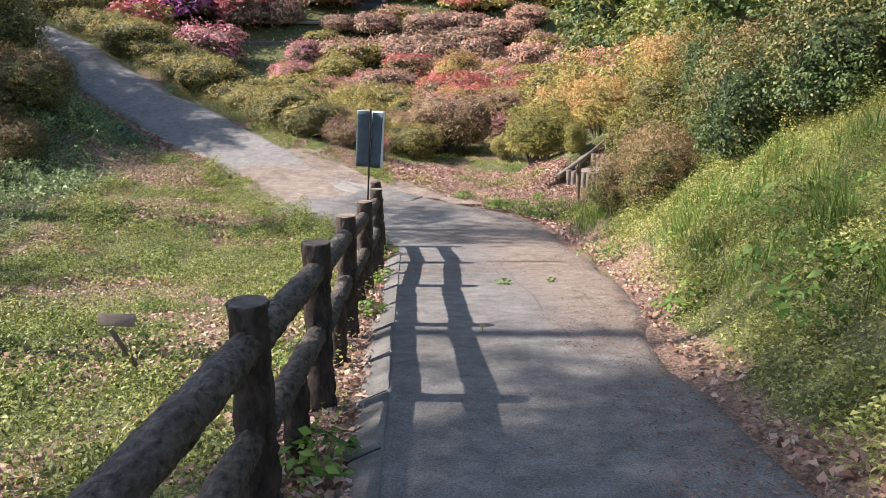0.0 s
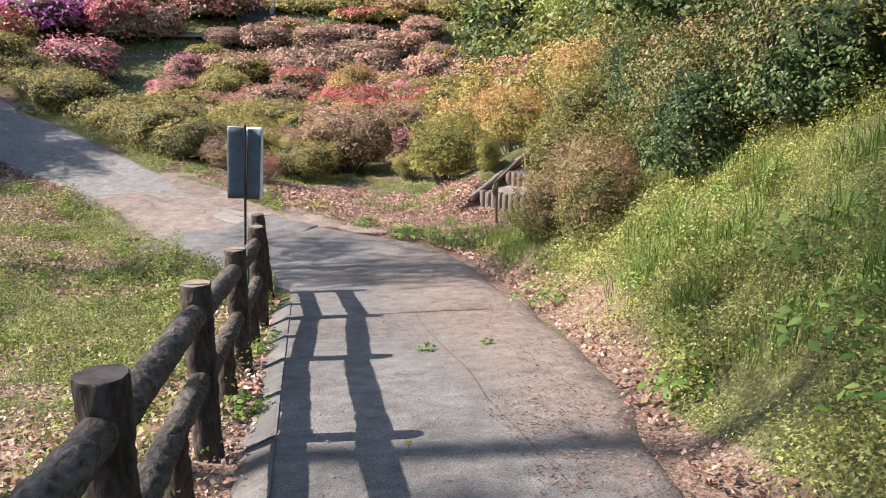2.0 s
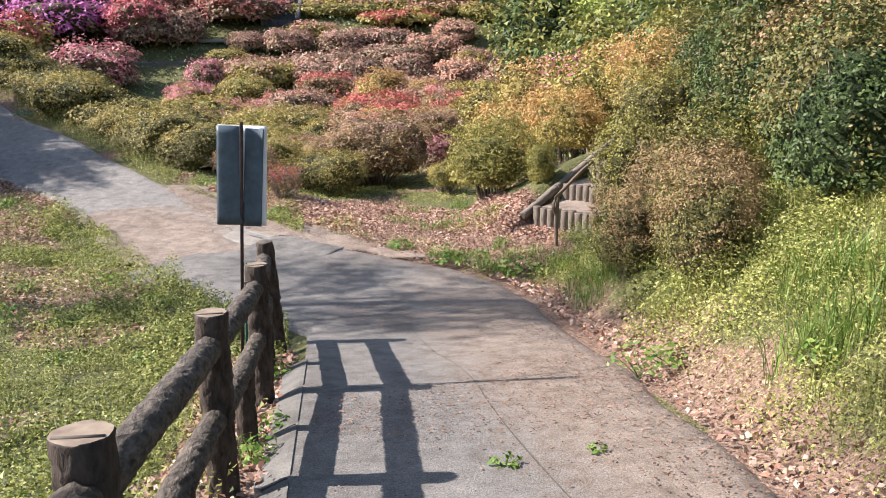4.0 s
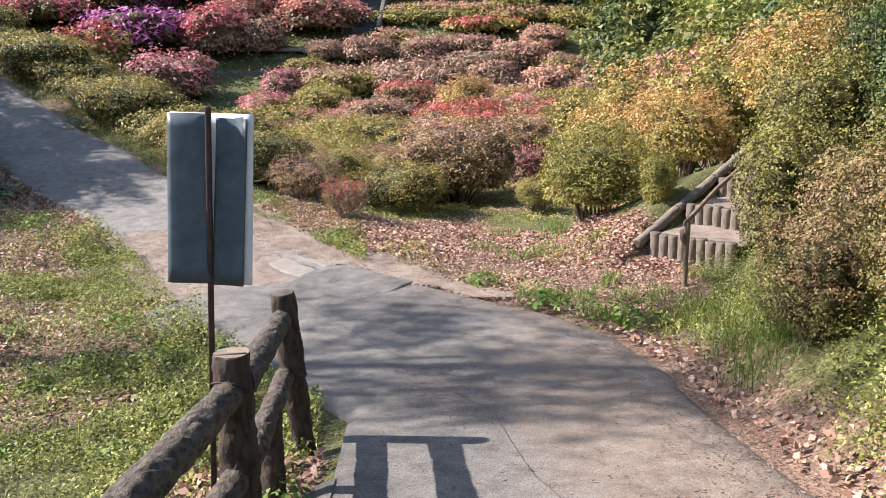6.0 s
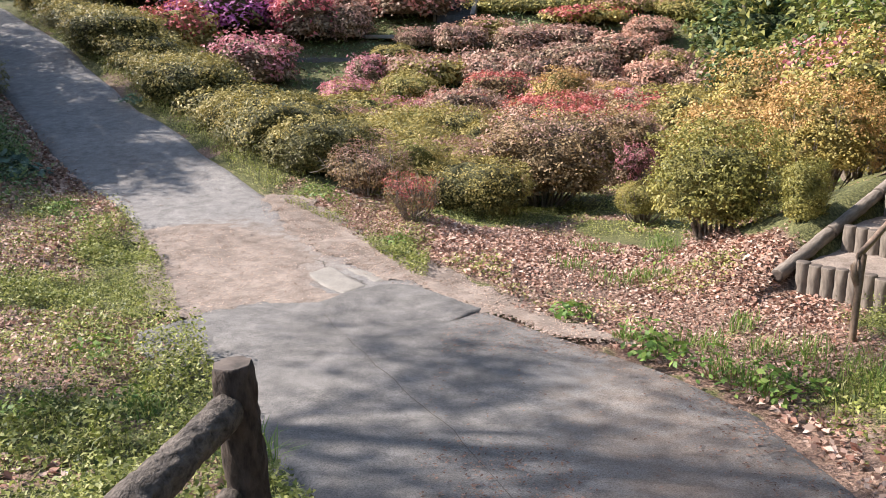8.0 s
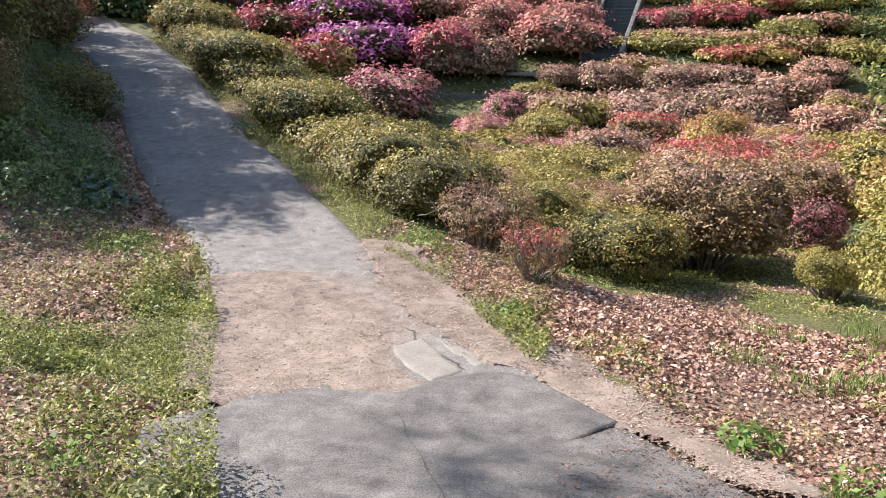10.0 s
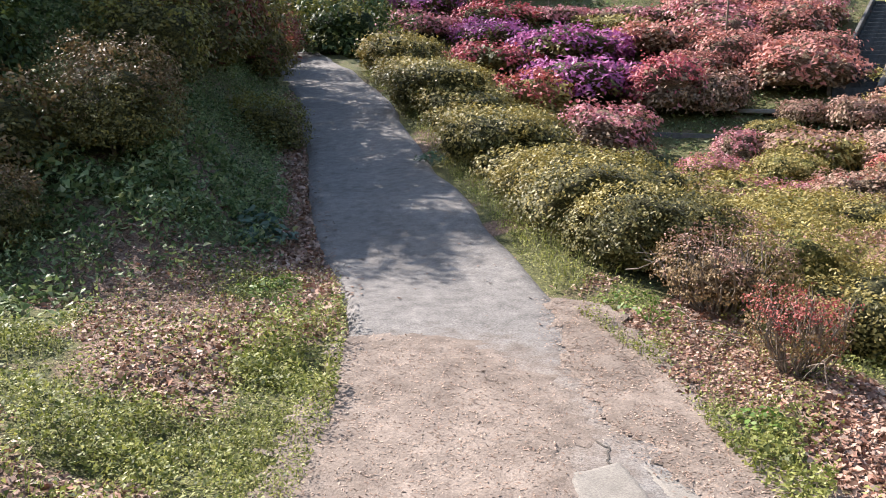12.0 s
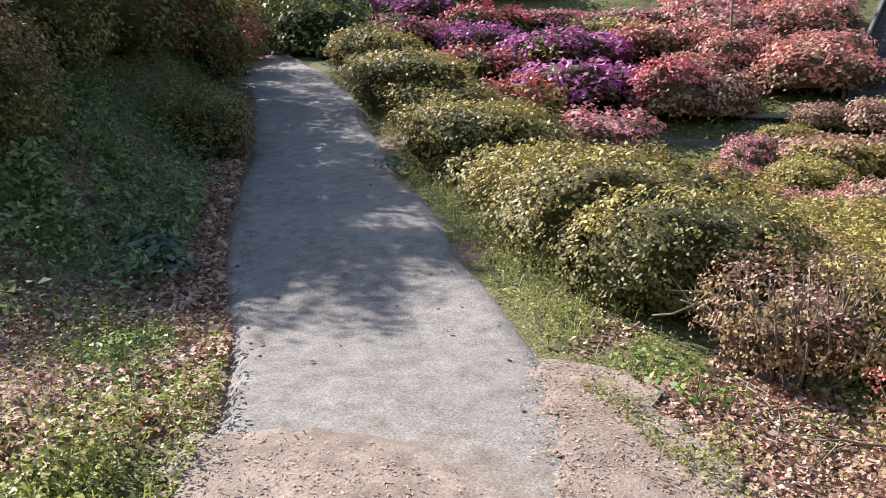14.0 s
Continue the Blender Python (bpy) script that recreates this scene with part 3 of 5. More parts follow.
p = part("paper_sheet", bm, WHITE_PAPER, sign, "white sheet showing round the edges")
p.matrix_basis = pose(-0.003, 0.035, 1.152, -6, 0, -1)
for a, b, c in (((0.05, 0), (0.08, 0.004), (0.075, -0.06)),):
    bm = bmesh.new()
    top = [bm.verts.new((q[0], -0.004, q[1])) for q in (a, b, c)]
    bot = [bm.verts.new((q[0], 0.0, q[1])) for q in (a, b, c)]
    bm.faces.new(top)
    bm.faces.new(bot[::-1])
    for k in range(3):
        bm.faces.new((top[k], bot[k], bot[(k + 1) % 3], top[(k + 1) % 3]))
    p = part("torn_flap", bm, WHITE_PAPER, sign, "torn white paper flap", flat=True)
    p.matrix_basis = pose(0.055, 0.008, 1.785, -6, 0, -4)
bm = bmesh.new()
box_bm(bm, 0, 0, 0.9, 0.021, 0.02, 1.8, 0.004)
p = part("post", bm, RUST, sign, "thin rusty steel post")
p.matrix_basis = pose(-0.005, -0.004, 0.02, -2, 0, 0)
bm = bmesh.new()
box_bm(bm, 0, 0, 0.45, 0.016, 0.016, 1.1, 0.004)
p = part("stay", bm, GREEN_STEEL, sign, "green steel stay")
p.matrix_basis = pose(0.019, 0.012, -0.1, -2, 0.2, 0)
v, f = tube([(0.08 * math.cos(a * 0.7), 0.08 * math.sin(a * 0.7), 0.03 * math.sin(a * 1.3)) for a in range(0, 20)], [0.004] * 20, 5)
wire = link("tie_wire", mesh_of("tie_wire", v, f, [RUST], flat=False), sign, "wire tying the post to the fence")
wire.location = (0.097, -0.08, 0.8)

zs = float(ground(-2.3, 6.35))
board = empty("plant_label", -2.3, 6.35, zs, label="small weathered tilted board on a leaning stake in the grass", category="sign")
bm = bmesh.new()
box_bm(bm, 0, 0, 0.2, 0.03, 0.02, 0.48, 0.003)
part("stake", bm, WOOD, board).matrix_basis = pose(0, 0, -0.03, 10, -24, 0)
bm = bmesh.new()
box_bm(bm, 0, 0, 0, 0.24, 0.012, 0.09, 0.003)
part("panel", bm, CUT, board, "pale weathered panel").matrix_basis = pose(-0.17, 0.04, 0.39, -30, 6, 8)


# ---- log steps and handrail ----
steps = empty("log_steps", 2.9, 17.2, -1.2, label="garden steps with short upright log risers and earth treads", category="stairs")
along = Vector((0.72, 0.69, 0)).normalized()
across = Vector((0.69, -0.72, 0)).normalized()
STEP0 = Vector((2.62, 17.27, -1.19))
for k in range(5):
    left = STEP0 + along * (0.83 * k) + Vector((0, 0, 0.24 * k))
    for j in range(9):
        c = left + across * (0.07 + j * 0.118)
        hgt = 0.23 + 0.03 * random.random()
        v, f, idx = log_mesh(hgt + 0.15, 0.056 + 0.006 * random.random(), 100 + k * 9 + j, seg=20, rings=16, knobs=0.08, scaly=0.09)
        o = link("riser_log", mesh_of("riser_log", v, f, [WOOD, CUT_DARK], idx, flat=False), steps)
        o.matrix_parent_inverse = Matrix.Translation((-2.9, -17.2, 1.2))
        o.location = c - Vector((0, 0, 0.15))
    bm = bmesh.new()
    lo, hi = left + along * 0.05 + Vector((0, 0, 0.19)), left + along * 0.85 + Vector((0, 0, 0.22))
    nrow = []
    for q in range(7):
        a = lo.lerp(hi, q / 6)
        nrow.append([bm.verts.new(a + across * (r / 6 * 1.1) + Vector((0, 0, 0.03 * random.random()))) for r in range(7)])
    for q in range(6):
        for r in range(6):
            bm.faces.new((nrow[q][r], nrow[q][r + 1], nrow[q + 1][r + 1], nrow[q + 1][r]))
    o = part("tread", bm, DIRT, steps, "trodden earth tread")
    o.matrix_parent_inverse = Matrix.Translation((-2.9, -17.2, 1.2))
a, b = STEP0 - across * 0.1 - along * 0.15 + Vector((0, 0, 0.1)), STEP0 - across * 0.1 + along * 3.6 + Vector((0, 0, 1.25))
for k in range(4):
    p0, p1 = a.lerp(b, k / 4 + 0.004), a.lerp(b, (k + 1) / 4 - 0.004)
    v, f, idx = log_mesh((p1 - p0).length, 0.062, 300 + k, seg=24, rings=40, knobs=0.1, scaly=0.09)
    o = link("edging_log", mesh_of("edging_log", v, f, [WOOD, CUT_DARK], idx, flat=False), steps, "lying grey edging log")
    o.matrix_parent_inverse = Matrix.Translation((-2.9, -17.2, 1.2))
    o.matrix_basis = Matrix.Translation(p0) @ (p1 - p0).to_track_quat("Z", "Y").to_matrix().to_4x4()

rail = empty("handrail", 2.573, 15.78, -1.2, label="bent brown steel tube handrail beside the log steps", category="handrail")
v, f = tube([(0, 0, -0.1), (0, 0, 0.3), (0.02, 0.03, 0.66)], [0.026, 0.026, 0.026], 10)
link("post", mesh_of("post", v, f, [BROWN_STEEL], flat=False), rail)
pts = [(0.0, 0.02, 0.42), (-0.04, -0.0, 0.5), (-0.05, 0.0, 0.58), (-0.01, 0.03, 0.65), (0.08, 0.12, 0.7), (0.5, 0.6, 0.9), (1.27, 1.45, 1.18), (2.2, 2.45, 1.55)]
v, f = tube(pts, [0.024] * len(pts), 10)
link("rail_tube", mesh_of("rail_tube", v, f, [BROWN_STEEL], flat=False), rail)
v, f = tube([(2.2, 2.45, 0.6), (2.2, 2.45, 1.56)], [0.024] * 2, 10)
link("post", mesh_of("post", v, f, [BROWN_STEEL], flat=False), rail)


# ---- shrubs ----
def tint(*c):
    return tuple(min(0.85, 1.5 * q) for q in c)


GREENS = (tint(0.09, 0.09, 0.025), tint(0.17, 0.16, 0.04), tint(0.27, 0.24, 0.06))
DARKS = (tint(0.05, 0.05, 0.018), tint(0.11, 0.1, 0.032), tint(0.19, 0.16, 0.05))
GOLDS = (tint(0.14, 0.115, 0.03), tint(0.26, 0.21, 0.06), tint(0.37, 0.3, 0.1))
BROWNS = (tint(0.1, 0.065, 0.034), tint(0.19, 0.125, 0.062), tint(0.28, 0.2, 0.095))
LIMES = (tint(0.09, 0.085, 0.024), tint(0.19, 0.17, 0.042), tint(0.31, 0.265, 0.075))
MAUVES = (tint(0.11, 0.075, 0.045), tint(0.2, 0.135, 0.09), tint(0.29, 0.21, 0.13))
PINK = (tint(0.33, 0.1, 0.12), tint(0.4, 0.16, 0.18), tint(0.44, 0.24, 0.24))
RED = (tint(0.28, 0.05, 0.05), tint(0.35, 0.09, 0.075), tint(0.4, 0.15, 0.12))
CORAL = (tint(0.32, 0.11, 0.095), tint(0.4, 0.17, 0.14), tint(0.43, 0.23, 0.18))
PURPLE = (tint(0.26, 0.06, 0.19), tint(0.35, 0.1, 0.26), tint(0.41, 0.17, 0.31))
MAROON = (tint(0.26, 0.045, 0.06), tint(0.36, 0.08, 0.1), tint(0.42, 0.14, 0.14))
ORANGE = (tint(0.28, 0.16, 0.055), tint(0.35, 0.21, 0.08), tint(0.4, 0.28, 0.12))
SALMON = (tint(0.34, 0.17, 0.12), tint(0.4, 0.22, 0.16), tint(0.43, 0.28, 0.2))
REDLEAF = (tint(0.1, 0.035, 0.03), tint(0.18, 0.06, 0.045), tint(0.26, 0.1, 0.06))
DUSTY = (tint(0.2, 0.11, 0.085), tint(0.3, 0.175, 0.135), tint(0.38, 0.25, 0.18))

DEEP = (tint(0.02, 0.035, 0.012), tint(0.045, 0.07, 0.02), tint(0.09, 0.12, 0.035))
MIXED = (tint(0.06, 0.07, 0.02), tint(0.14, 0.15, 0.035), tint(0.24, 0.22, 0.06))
# leaves, top tints (blossom; gold and lighter greens paint lit tops), their share, bare foot, roundness, words
KINDS = {
    "redtwig": (BROWNS, RED, 0.4, 0.3, 0.25, "sparse red-leaved azalea with bare grey twigs"),
    "grey": (BROWNS, DUSTY, 0.3, 0.25, 0.6, "greyish half-bare clipped azalea with dry twigs"),
    "gold": (GREENS, GOLDS, 0.5, 0.1, 0.8, "olive and gold clipped azalea mound"),
    "dark": (DARKS, GOLDS, 0.3, 0.08, 0.85, "dense dark olive clipped azalea by the path"),
    "olive": (DARKS, GOLDS, 0.5, 0.1, 0.85, "rounded olive-green clipped azalea"),
    "redgold": (GOLDS, RED, 0.45, 0.1, 0.8, "clipped azalea in red blossom over gold leaves"),
    "pinkred": (MAUVES, PINK, 0.6, 0.1, 0.85, "rounded azalea covered in pinkish red blossom"),
    "pinkgold": (GOLDS, PINK, 0.5, 0.1, 0.8, "azalea mound with pink blossom over olive leaves"),
    "purple": (DARKS, PURPLE, 0.8, 0.12, 0.85, "rounded azalea covered in purple blossom"),
    "purplered": (MAUVES, MAROON, 0.65, 0.12, 0.85, "azalea with magenta and dark red blossom"),
    "maroon": (DARKS, MAROON, 0.75, 0.1, 0.85, "clipped azalea with dark crimson blossom"),
    "dusty": (MAUVES, DUSTY, 0.6, 0.12, 0.85, "rounded dusty pink clipped azalea"),
    "dustygold": (GOLDS, DUSTY, 0.5, 0.12, 0.85, "clipped azalea with faded pink tips"),
    "coral": (MAUVES, CORAL, 0.8, 0.08, 0.9, "broad clipped azalea in coral red blossom"),
    "red": (GREENS, RED, 0.6, 0.1, 0.8, "low azalea in bright red blossom"),
    "mauve": (MAUVES, DUSTY, 0.35, 0.12, 0.85, "broad mauve-brown clipped azalea"),
    "brownred": (BROWNS, RED, 0.35, 0.12, 0.8, "brown azalea with patches of red blossom"),
    "orange": (GOLDS, ORANGE, 0.75, 0.12, 0.75, "upright azalea in orange blossom"),
    "salmon": (MAUVES, SALMON, 0.7, 0.1, 0.85, "clipped azalea in salmon pink blossom"),
    "bigbrown": (BROWNS, DUSTY, 0.25, 0.26, 0.72, "large umbrella-shaped azalea on many bare stems"),
    "lime": (LIMES, GOLDS, 0.2, 0.35, 0.5, "small yellow-green azalea on thin stems"),
    "limetall": (LIMES, GREENS, 0.6, 0.25, 0.5, "tall loose yellow-green azalea with bare stems"),
    "orangetall": (GOLDS, ORANGE, 0.6, 0.32, 0.55, "tall loose azalea with orange young leaves"),
    "olivetall": (DARKS, LIMES, 0.4, 0.35, 0.5, "tall open azalea with twisted bare stems"),
    "pinklime": (LIMES, PINK, 0.1, 0.3, 0.5, "tall yellow-green azalea with pink blossom"),
    "green": (LIMES, GREENS, 0.5, 0.05, 0.6, "bright green leafy clump"),
    "brownlime": (DARKS, BROWNS, 0.5, 0.15, 0.5, "untrimmed brown and green azalea on the bank"),
    "brownorange": (DARKS, BROWNS, 0.35, 0.12, 0.5, "untrimmed azalea with orange tips on the bank"),
    "limesparse": (DARKS, LIMES, 0.4, 0.25, 0.45, "open yellow-green azalea with a few pink flowers"),
    "pink": (MAUVES, PINK, 0.8, 0.1, 0.85, "rounded azalea in bright pink blossom"),
    "pinkrow": (MAUVES, PINK, 0.75, 0.05, 0.9, "long clipped row of pink azaleas"),
    "yellowrow": (LIMES, GOLDS, 0.5, 0.05, 0.9, "low yellow-green clipped hedge on the terrace"),
    "orangerow": (GOLDS, SALMON, 0.55, 0.05, 0.9, "low clipped hedge with orange red tips"),
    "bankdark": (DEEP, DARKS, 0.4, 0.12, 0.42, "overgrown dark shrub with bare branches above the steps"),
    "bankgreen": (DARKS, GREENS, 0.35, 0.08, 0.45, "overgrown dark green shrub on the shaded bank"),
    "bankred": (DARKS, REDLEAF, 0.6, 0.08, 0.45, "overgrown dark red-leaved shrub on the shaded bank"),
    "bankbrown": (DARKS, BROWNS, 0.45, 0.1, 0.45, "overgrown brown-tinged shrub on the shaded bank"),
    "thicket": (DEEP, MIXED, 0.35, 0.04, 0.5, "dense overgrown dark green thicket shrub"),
    "magrow": (MAUVES, MAROON, 0.7, 0.05, 0.9, "low clipped hedge in magenta blossom"),
}

def calm(cols, gain):
    """The tints drawn a little towards their mean."""
    mean = [sum(c[k] for c in cols) / len(cols) for k in range(3)]
    return tuple(tuple(gain * (0.8 * c[k] + 0.2 * mean[k]) for k in range(3)) for c in cols)


INNER = {}


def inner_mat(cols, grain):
    """The closed leaf mass inside a crown: flecks of leaf tints, the shade between them painted as dark gaps."""
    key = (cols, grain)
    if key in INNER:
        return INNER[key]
    m, nt, b = material("shaded_inner_leaves", 0.8)
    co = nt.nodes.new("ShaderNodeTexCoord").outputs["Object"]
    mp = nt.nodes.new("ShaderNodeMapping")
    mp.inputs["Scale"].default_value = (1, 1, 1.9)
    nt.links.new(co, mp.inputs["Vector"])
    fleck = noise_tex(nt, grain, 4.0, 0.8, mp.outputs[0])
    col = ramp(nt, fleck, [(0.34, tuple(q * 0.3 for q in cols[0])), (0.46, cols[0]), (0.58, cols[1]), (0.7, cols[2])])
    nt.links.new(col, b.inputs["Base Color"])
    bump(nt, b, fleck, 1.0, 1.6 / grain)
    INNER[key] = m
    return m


PLACED = []
WALKED = ((-0.4, 1.0), (-0.3, 5.4), (0.0, 9.0), (0.0, 11.0), (-0.6, 13.8), (-1.5, 16.3))


def dome(u, c):
    """Ways from the middle of a flat-topped dome; c runs from -0.4 under the rim to 1 at the top."""
    s = (1 - np.clip(c, 0, 1) ** 2.5) ** 0.4
    s = np.where(c < 0, 1.0 + c * 0.55, s)
    return np.stack([np.cos(u) * s ** 0.9, np.sin(u) * s ** 0.9, np.sign(c) * np.abs(c) ** 0.9], -1)


def azalea(x, y, width, tall, kind):
    """A clipped shrub: puffs of leaves over a closed dome, on a tangle of stems."""
    leaf, top_tints, share, foot, tight, words = KINDS[kind]
    near = min(math.hypot(x - ex, y - ey) for ex, ey in WALKED)
    z = float(ground(x, y))
    PLACED.append((x, y, width))
    if y > 23:
        width = width * 1.2
    bush = empty("azalea_bush", x, y, z, label=words, category="shrub", group="azaleas on the slope")
    row = kind.endswith("row")
    deep = min(1.6, width * 0.5) if row else width * 0.95
    rx, ry = width / 2, deep / 2
    lo, hh = tall * foot, tall * (1 - foot)
    area = 2.2 * math.pi * rx * ry + 3.2 * (rx + ry) * hh
    most = 11000 if near < 9 else 5400 if near < 16 else 5000 if near < 24 else 2300
    size = min(0.1, max(0.02, near * 0.0022))
    size = max(size, math.sqrt((2.0 if near > 16 or kind == "thicket" else 1.5) * area / most))
    n = min(most, 0.95 * area / (size * size * 0.28)) * {"redtwig": 0.35, "grey": 0.5}.get(kind, 1.0)
    seed = int(abs(x * 13 + y * 7)) % 97
    whorl = 5
    m = max(40, int(n) // whorl)
    n = m * whorl
    full = np.array([rx, ry, hh * 1.5])
    step = max(0.2, 0.19 * width)
    count = int(min(90, max(14, area / (step * step * 1.5))))
    puffs = dome(RNG.uniform(0, 2 * math.pi, count), RNG.uniform(-0.3, 1.0, count)) * full

    def reach(d):
        gap = np.sqrt(((d[:, None] * full - puffs[None]) ** 2).sum(-1)).min(1) / step
        lump = grid_noise(d[:, 0] * 1.5 + seed, d[:, 1] * 1.5 + d[:, 2] * 0.9, 0.62, seed)
        return 0.72 + 0.24 * np.sqrt(np.clip(1 - gap * gap * 0.8, 0, 1)) + 0.26 * (lump - 0.35), gap

    def placed(d, r):
        pz = d[:, 2] * hh * 0.74 + lo + hh * 0.26
        return np.stack([d[:, 0] * rx * r, d[:, 1] * ry * r, lo + (pz - lo) * np.clip(r + 0.06, 0, 1.16)], -1)

    d = dome(RNG.uniform(0, 2 * math.pi, m), RNG.uniform(-0.4, 1.0, m))
    r, gap = reach(d)
    r = r - (1 - tight) * 0.45 * RNG.random(m) ** 2 - 0.09 * RNG.random(m) ** 2 + (1 - tight) * 0.22 * (RNG.random(m) > 0.8) * RNG.random(m)
    p = placed(d, r)
    out = unit(np.stack([d[:, 0] / rx, d[:, 1] / ry, np.maximum(d[:, 2], -0.2) / (hh * 0.74)], -1) + np.array([0, 0, 0.7]))
    out = unit(out + RNG.normal(scale=0.25 if tight > 0.7 else 0.4, size=out.shape))
    p, out = np.repeat(p, whorl, axis=0), np.repeat(out, whorl, axis=0)
    jit = RNG.normal(size=(n, 3)) * size * np.array([0.9, 0.9, 0.45])
    p = p + jit
    nrm = unit(out + jit / size * 0.3 + RNG.normal(scale=0.35, size=(n, 3)))
    far = near > 16 or kind == "thicket"
    v, f = leaf_quads(p, nrm, size * RNG.uniform(0.7, 1.35, n), 1.0 if far else 0.55)
    # upper leaves take blossom tints; this also paints lit tops over shaded sides
    pick = grid_noise(p[:, 0] + seed, p[:, 1] + p[:, 2], max(0.2, width * 0.2), seed + 4) + 0.3 * RNG.random(n) + 0.75 * (p[:, 2] / tall - 0.5)
    if far:
        f = f[:, :3]
    cut = np.quantile(pick, 1 - share)
    mats = [leaf_mat("azalea_leaves", *calm(leaf, 1.0), glow=0.16), leaf_mat("azalea_blossom_lit_top", *calm(top_tints, 0.9), glow=0.2)]
    link("crown", mesh_of("crown", v, f, mats, (pick > cut).astype(int)), bush)
    # stems
    pieces = []
    twiggy = kind in ("redtwig", "grey")
    for k in range(44 if twiggy else 26 if foot > 0.2 or kind == "bankdark" else 6):
        a = RNG.uniform(0, 2 * math.pi)
        q = RNG.uniform(0.25, 0.95)
        e = np.array([math.cos(a) * rx * q * (1.0 if twiggy else 0.85), math.sin(a) * ry * q * (1.0 if twiggy else 0.85), lo + hh * RNG.uniform(0.3, 0.95 if twiggy else 0.75)])
        b = np.array([math.cos(a) * rx * 0.18, math.sin(a) * ry * 0.18, -0.05])
        m = (b + e) / 2 + np.array([*RNG.normal(scale=0.06, size=2), -0.04 * tall])
        w = (0.005 if twiggy else 0.012) + 0.006 * width
        pieces.append(tube([b, m, e], [w, w * 0.7, w * 0.3], 5))
        for _ in range(3 if twiggy else 2 if foot > 0.2 else 1):
            t = m + (e - m) * RNG.uniform(0.1, 0.6)
            pieces.append(tube([t, t + RNG.normal(scale=0.16, size=3) * width * 0.4 + np.array([0, 0, 0.14])], [w * 0.45, w * 0.15], 4))
    v, f = joined(pieces)
    tagged(link("stem_tangle", mesh_of("stem_tangle", v, f, [STEM], flat=False), bush), kind="stuff")
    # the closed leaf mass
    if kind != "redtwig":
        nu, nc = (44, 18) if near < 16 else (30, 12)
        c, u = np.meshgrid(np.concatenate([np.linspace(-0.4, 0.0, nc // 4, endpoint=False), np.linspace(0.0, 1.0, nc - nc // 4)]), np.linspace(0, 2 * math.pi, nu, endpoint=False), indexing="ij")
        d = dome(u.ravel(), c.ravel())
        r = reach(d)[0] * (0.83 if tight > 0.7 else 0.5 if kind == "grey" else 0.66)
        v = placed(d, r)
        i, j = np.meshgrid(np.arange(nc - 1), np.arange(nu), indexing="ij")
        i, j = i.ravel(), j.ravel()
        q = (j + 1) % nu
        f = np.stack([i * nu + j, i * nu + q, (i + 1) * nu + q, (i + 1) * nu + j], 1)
        # leaf tints lowered to paint the shade inside the crown
        cols = (calm(leaf, 0.8)[0], calm(leaf, 0.9)[1], calm(top_tints if share > 0.45 else leaf, 0.9)[1 if share > 0.45 else 2])
        link("inner_mass", mesh_of("inner_mass", v, f, [inner_mat(cols, 30 if near < 10 else 18 if near < 18 else 9)], flat=False), bush, "dense inner leaves with the shade of the gaps painted in")
    return bush


azalea(-1.19, 20.01, 0.76, 0.60, "redtwig")
azalea(-1.95, 21.25, 1.35, 0.75, "grey")
azalea(-1.75, 22.45, 1.65, 0.9, "gold")
azalea(-6.19, 25.56, 1.41, 0.86, "olive")
azalea(-9.20, 29.35, 1.94, 1.10, "olive")
azalea(-12.93, 33.91, 2.14, 1.17, "olive")
azalea(-13.54, 44.08, 3.04, 2.02, "redgold")
azalea(-9.82, 42.48, 2.84, 1.90, "pinkred")
azalea(-12.34, 46.76, 4.18, 1.58, "purple")
azalea(-16.58, 47.80, 3.88, 1.09, "maroon")
azalea(-9.02, 46.93, 2.70, 2.08, "purplered")
azalea(-7.03, 47.22, 1.96, 1.69, "dusty")
azalea(-14.17, 49.96, 4.54, 1.30, "purple")
azalea(-4.54, 49.71, 3.79, 1.83, "coral")
azalea(-7.63, 50.65, 2.40, 1.97, "coral")
azalea(-5.51, 42.73, 1.38, 1.29, "pinkred")
azalea(-4.79, 45.11, 1.47, 0.85, "olive")
azalea(-3.32, 42.98, 2.74, 1.20, "dustygold")
azalea(-5.48, 38.94, 1.99, 1.23, "pinkgold")
azalea(-3.64, 40.00, 1.84, 1.18, "gold")
azalea(-5.11, 36.54, 2.91, 1.16, "gold")
azalea(-2.56, 30.74, 2.08, 1.14, "gold")
azalea(-1.31, 30.90, 1.57, 1.11, "olive")
azalea(-5.86, 35.70, 1.53, 0.86, "olive")
azalea(-1.79, 38.71, 2.01, 0.90, "red")
azalea(-4.01, 46.65, 1.57, 0.78, "dusty")
azalea(-2.19, 46.37, 2.09, 1.07, "dusty")
azalea(0.41, 46.12, 2.04, 1.11, "dusty")
azalea(-0.37, 44.71, 3.25, 0.88, "mauve")
azalea(2.77, 45.25, 2.80, 0.88, "mauve")
azalea(-0.35, 40.13, 2.17, 1.26, "brownred")
azalea(1.66, 38.21, 1.74, 1.73, "orange")
azalea(3.45, 39.43, 1.37, 1.04, "orange")
azalea(0.84, 37.79, 1.56, 0.87, "redgold")
azalea(2.31, 46.66, 2.70, 0.96, "dusty")
azalea(4.46, 45.52, 2.37, 1.22, "salmon")
azalea(0.63, 23.69, 2.11, 1.56, "bigbrown")
azalea(2.28, 26.16, 1.40, 1.41, "bigbrown")
azalea(2.26, 25.57, 0.98, 0.84, "pinkred")
azalea(-0.76, 26.51, 0.63, 0.67, "olive")
azalea(1.95, 21.97, 0.74, 0.60, "lime")
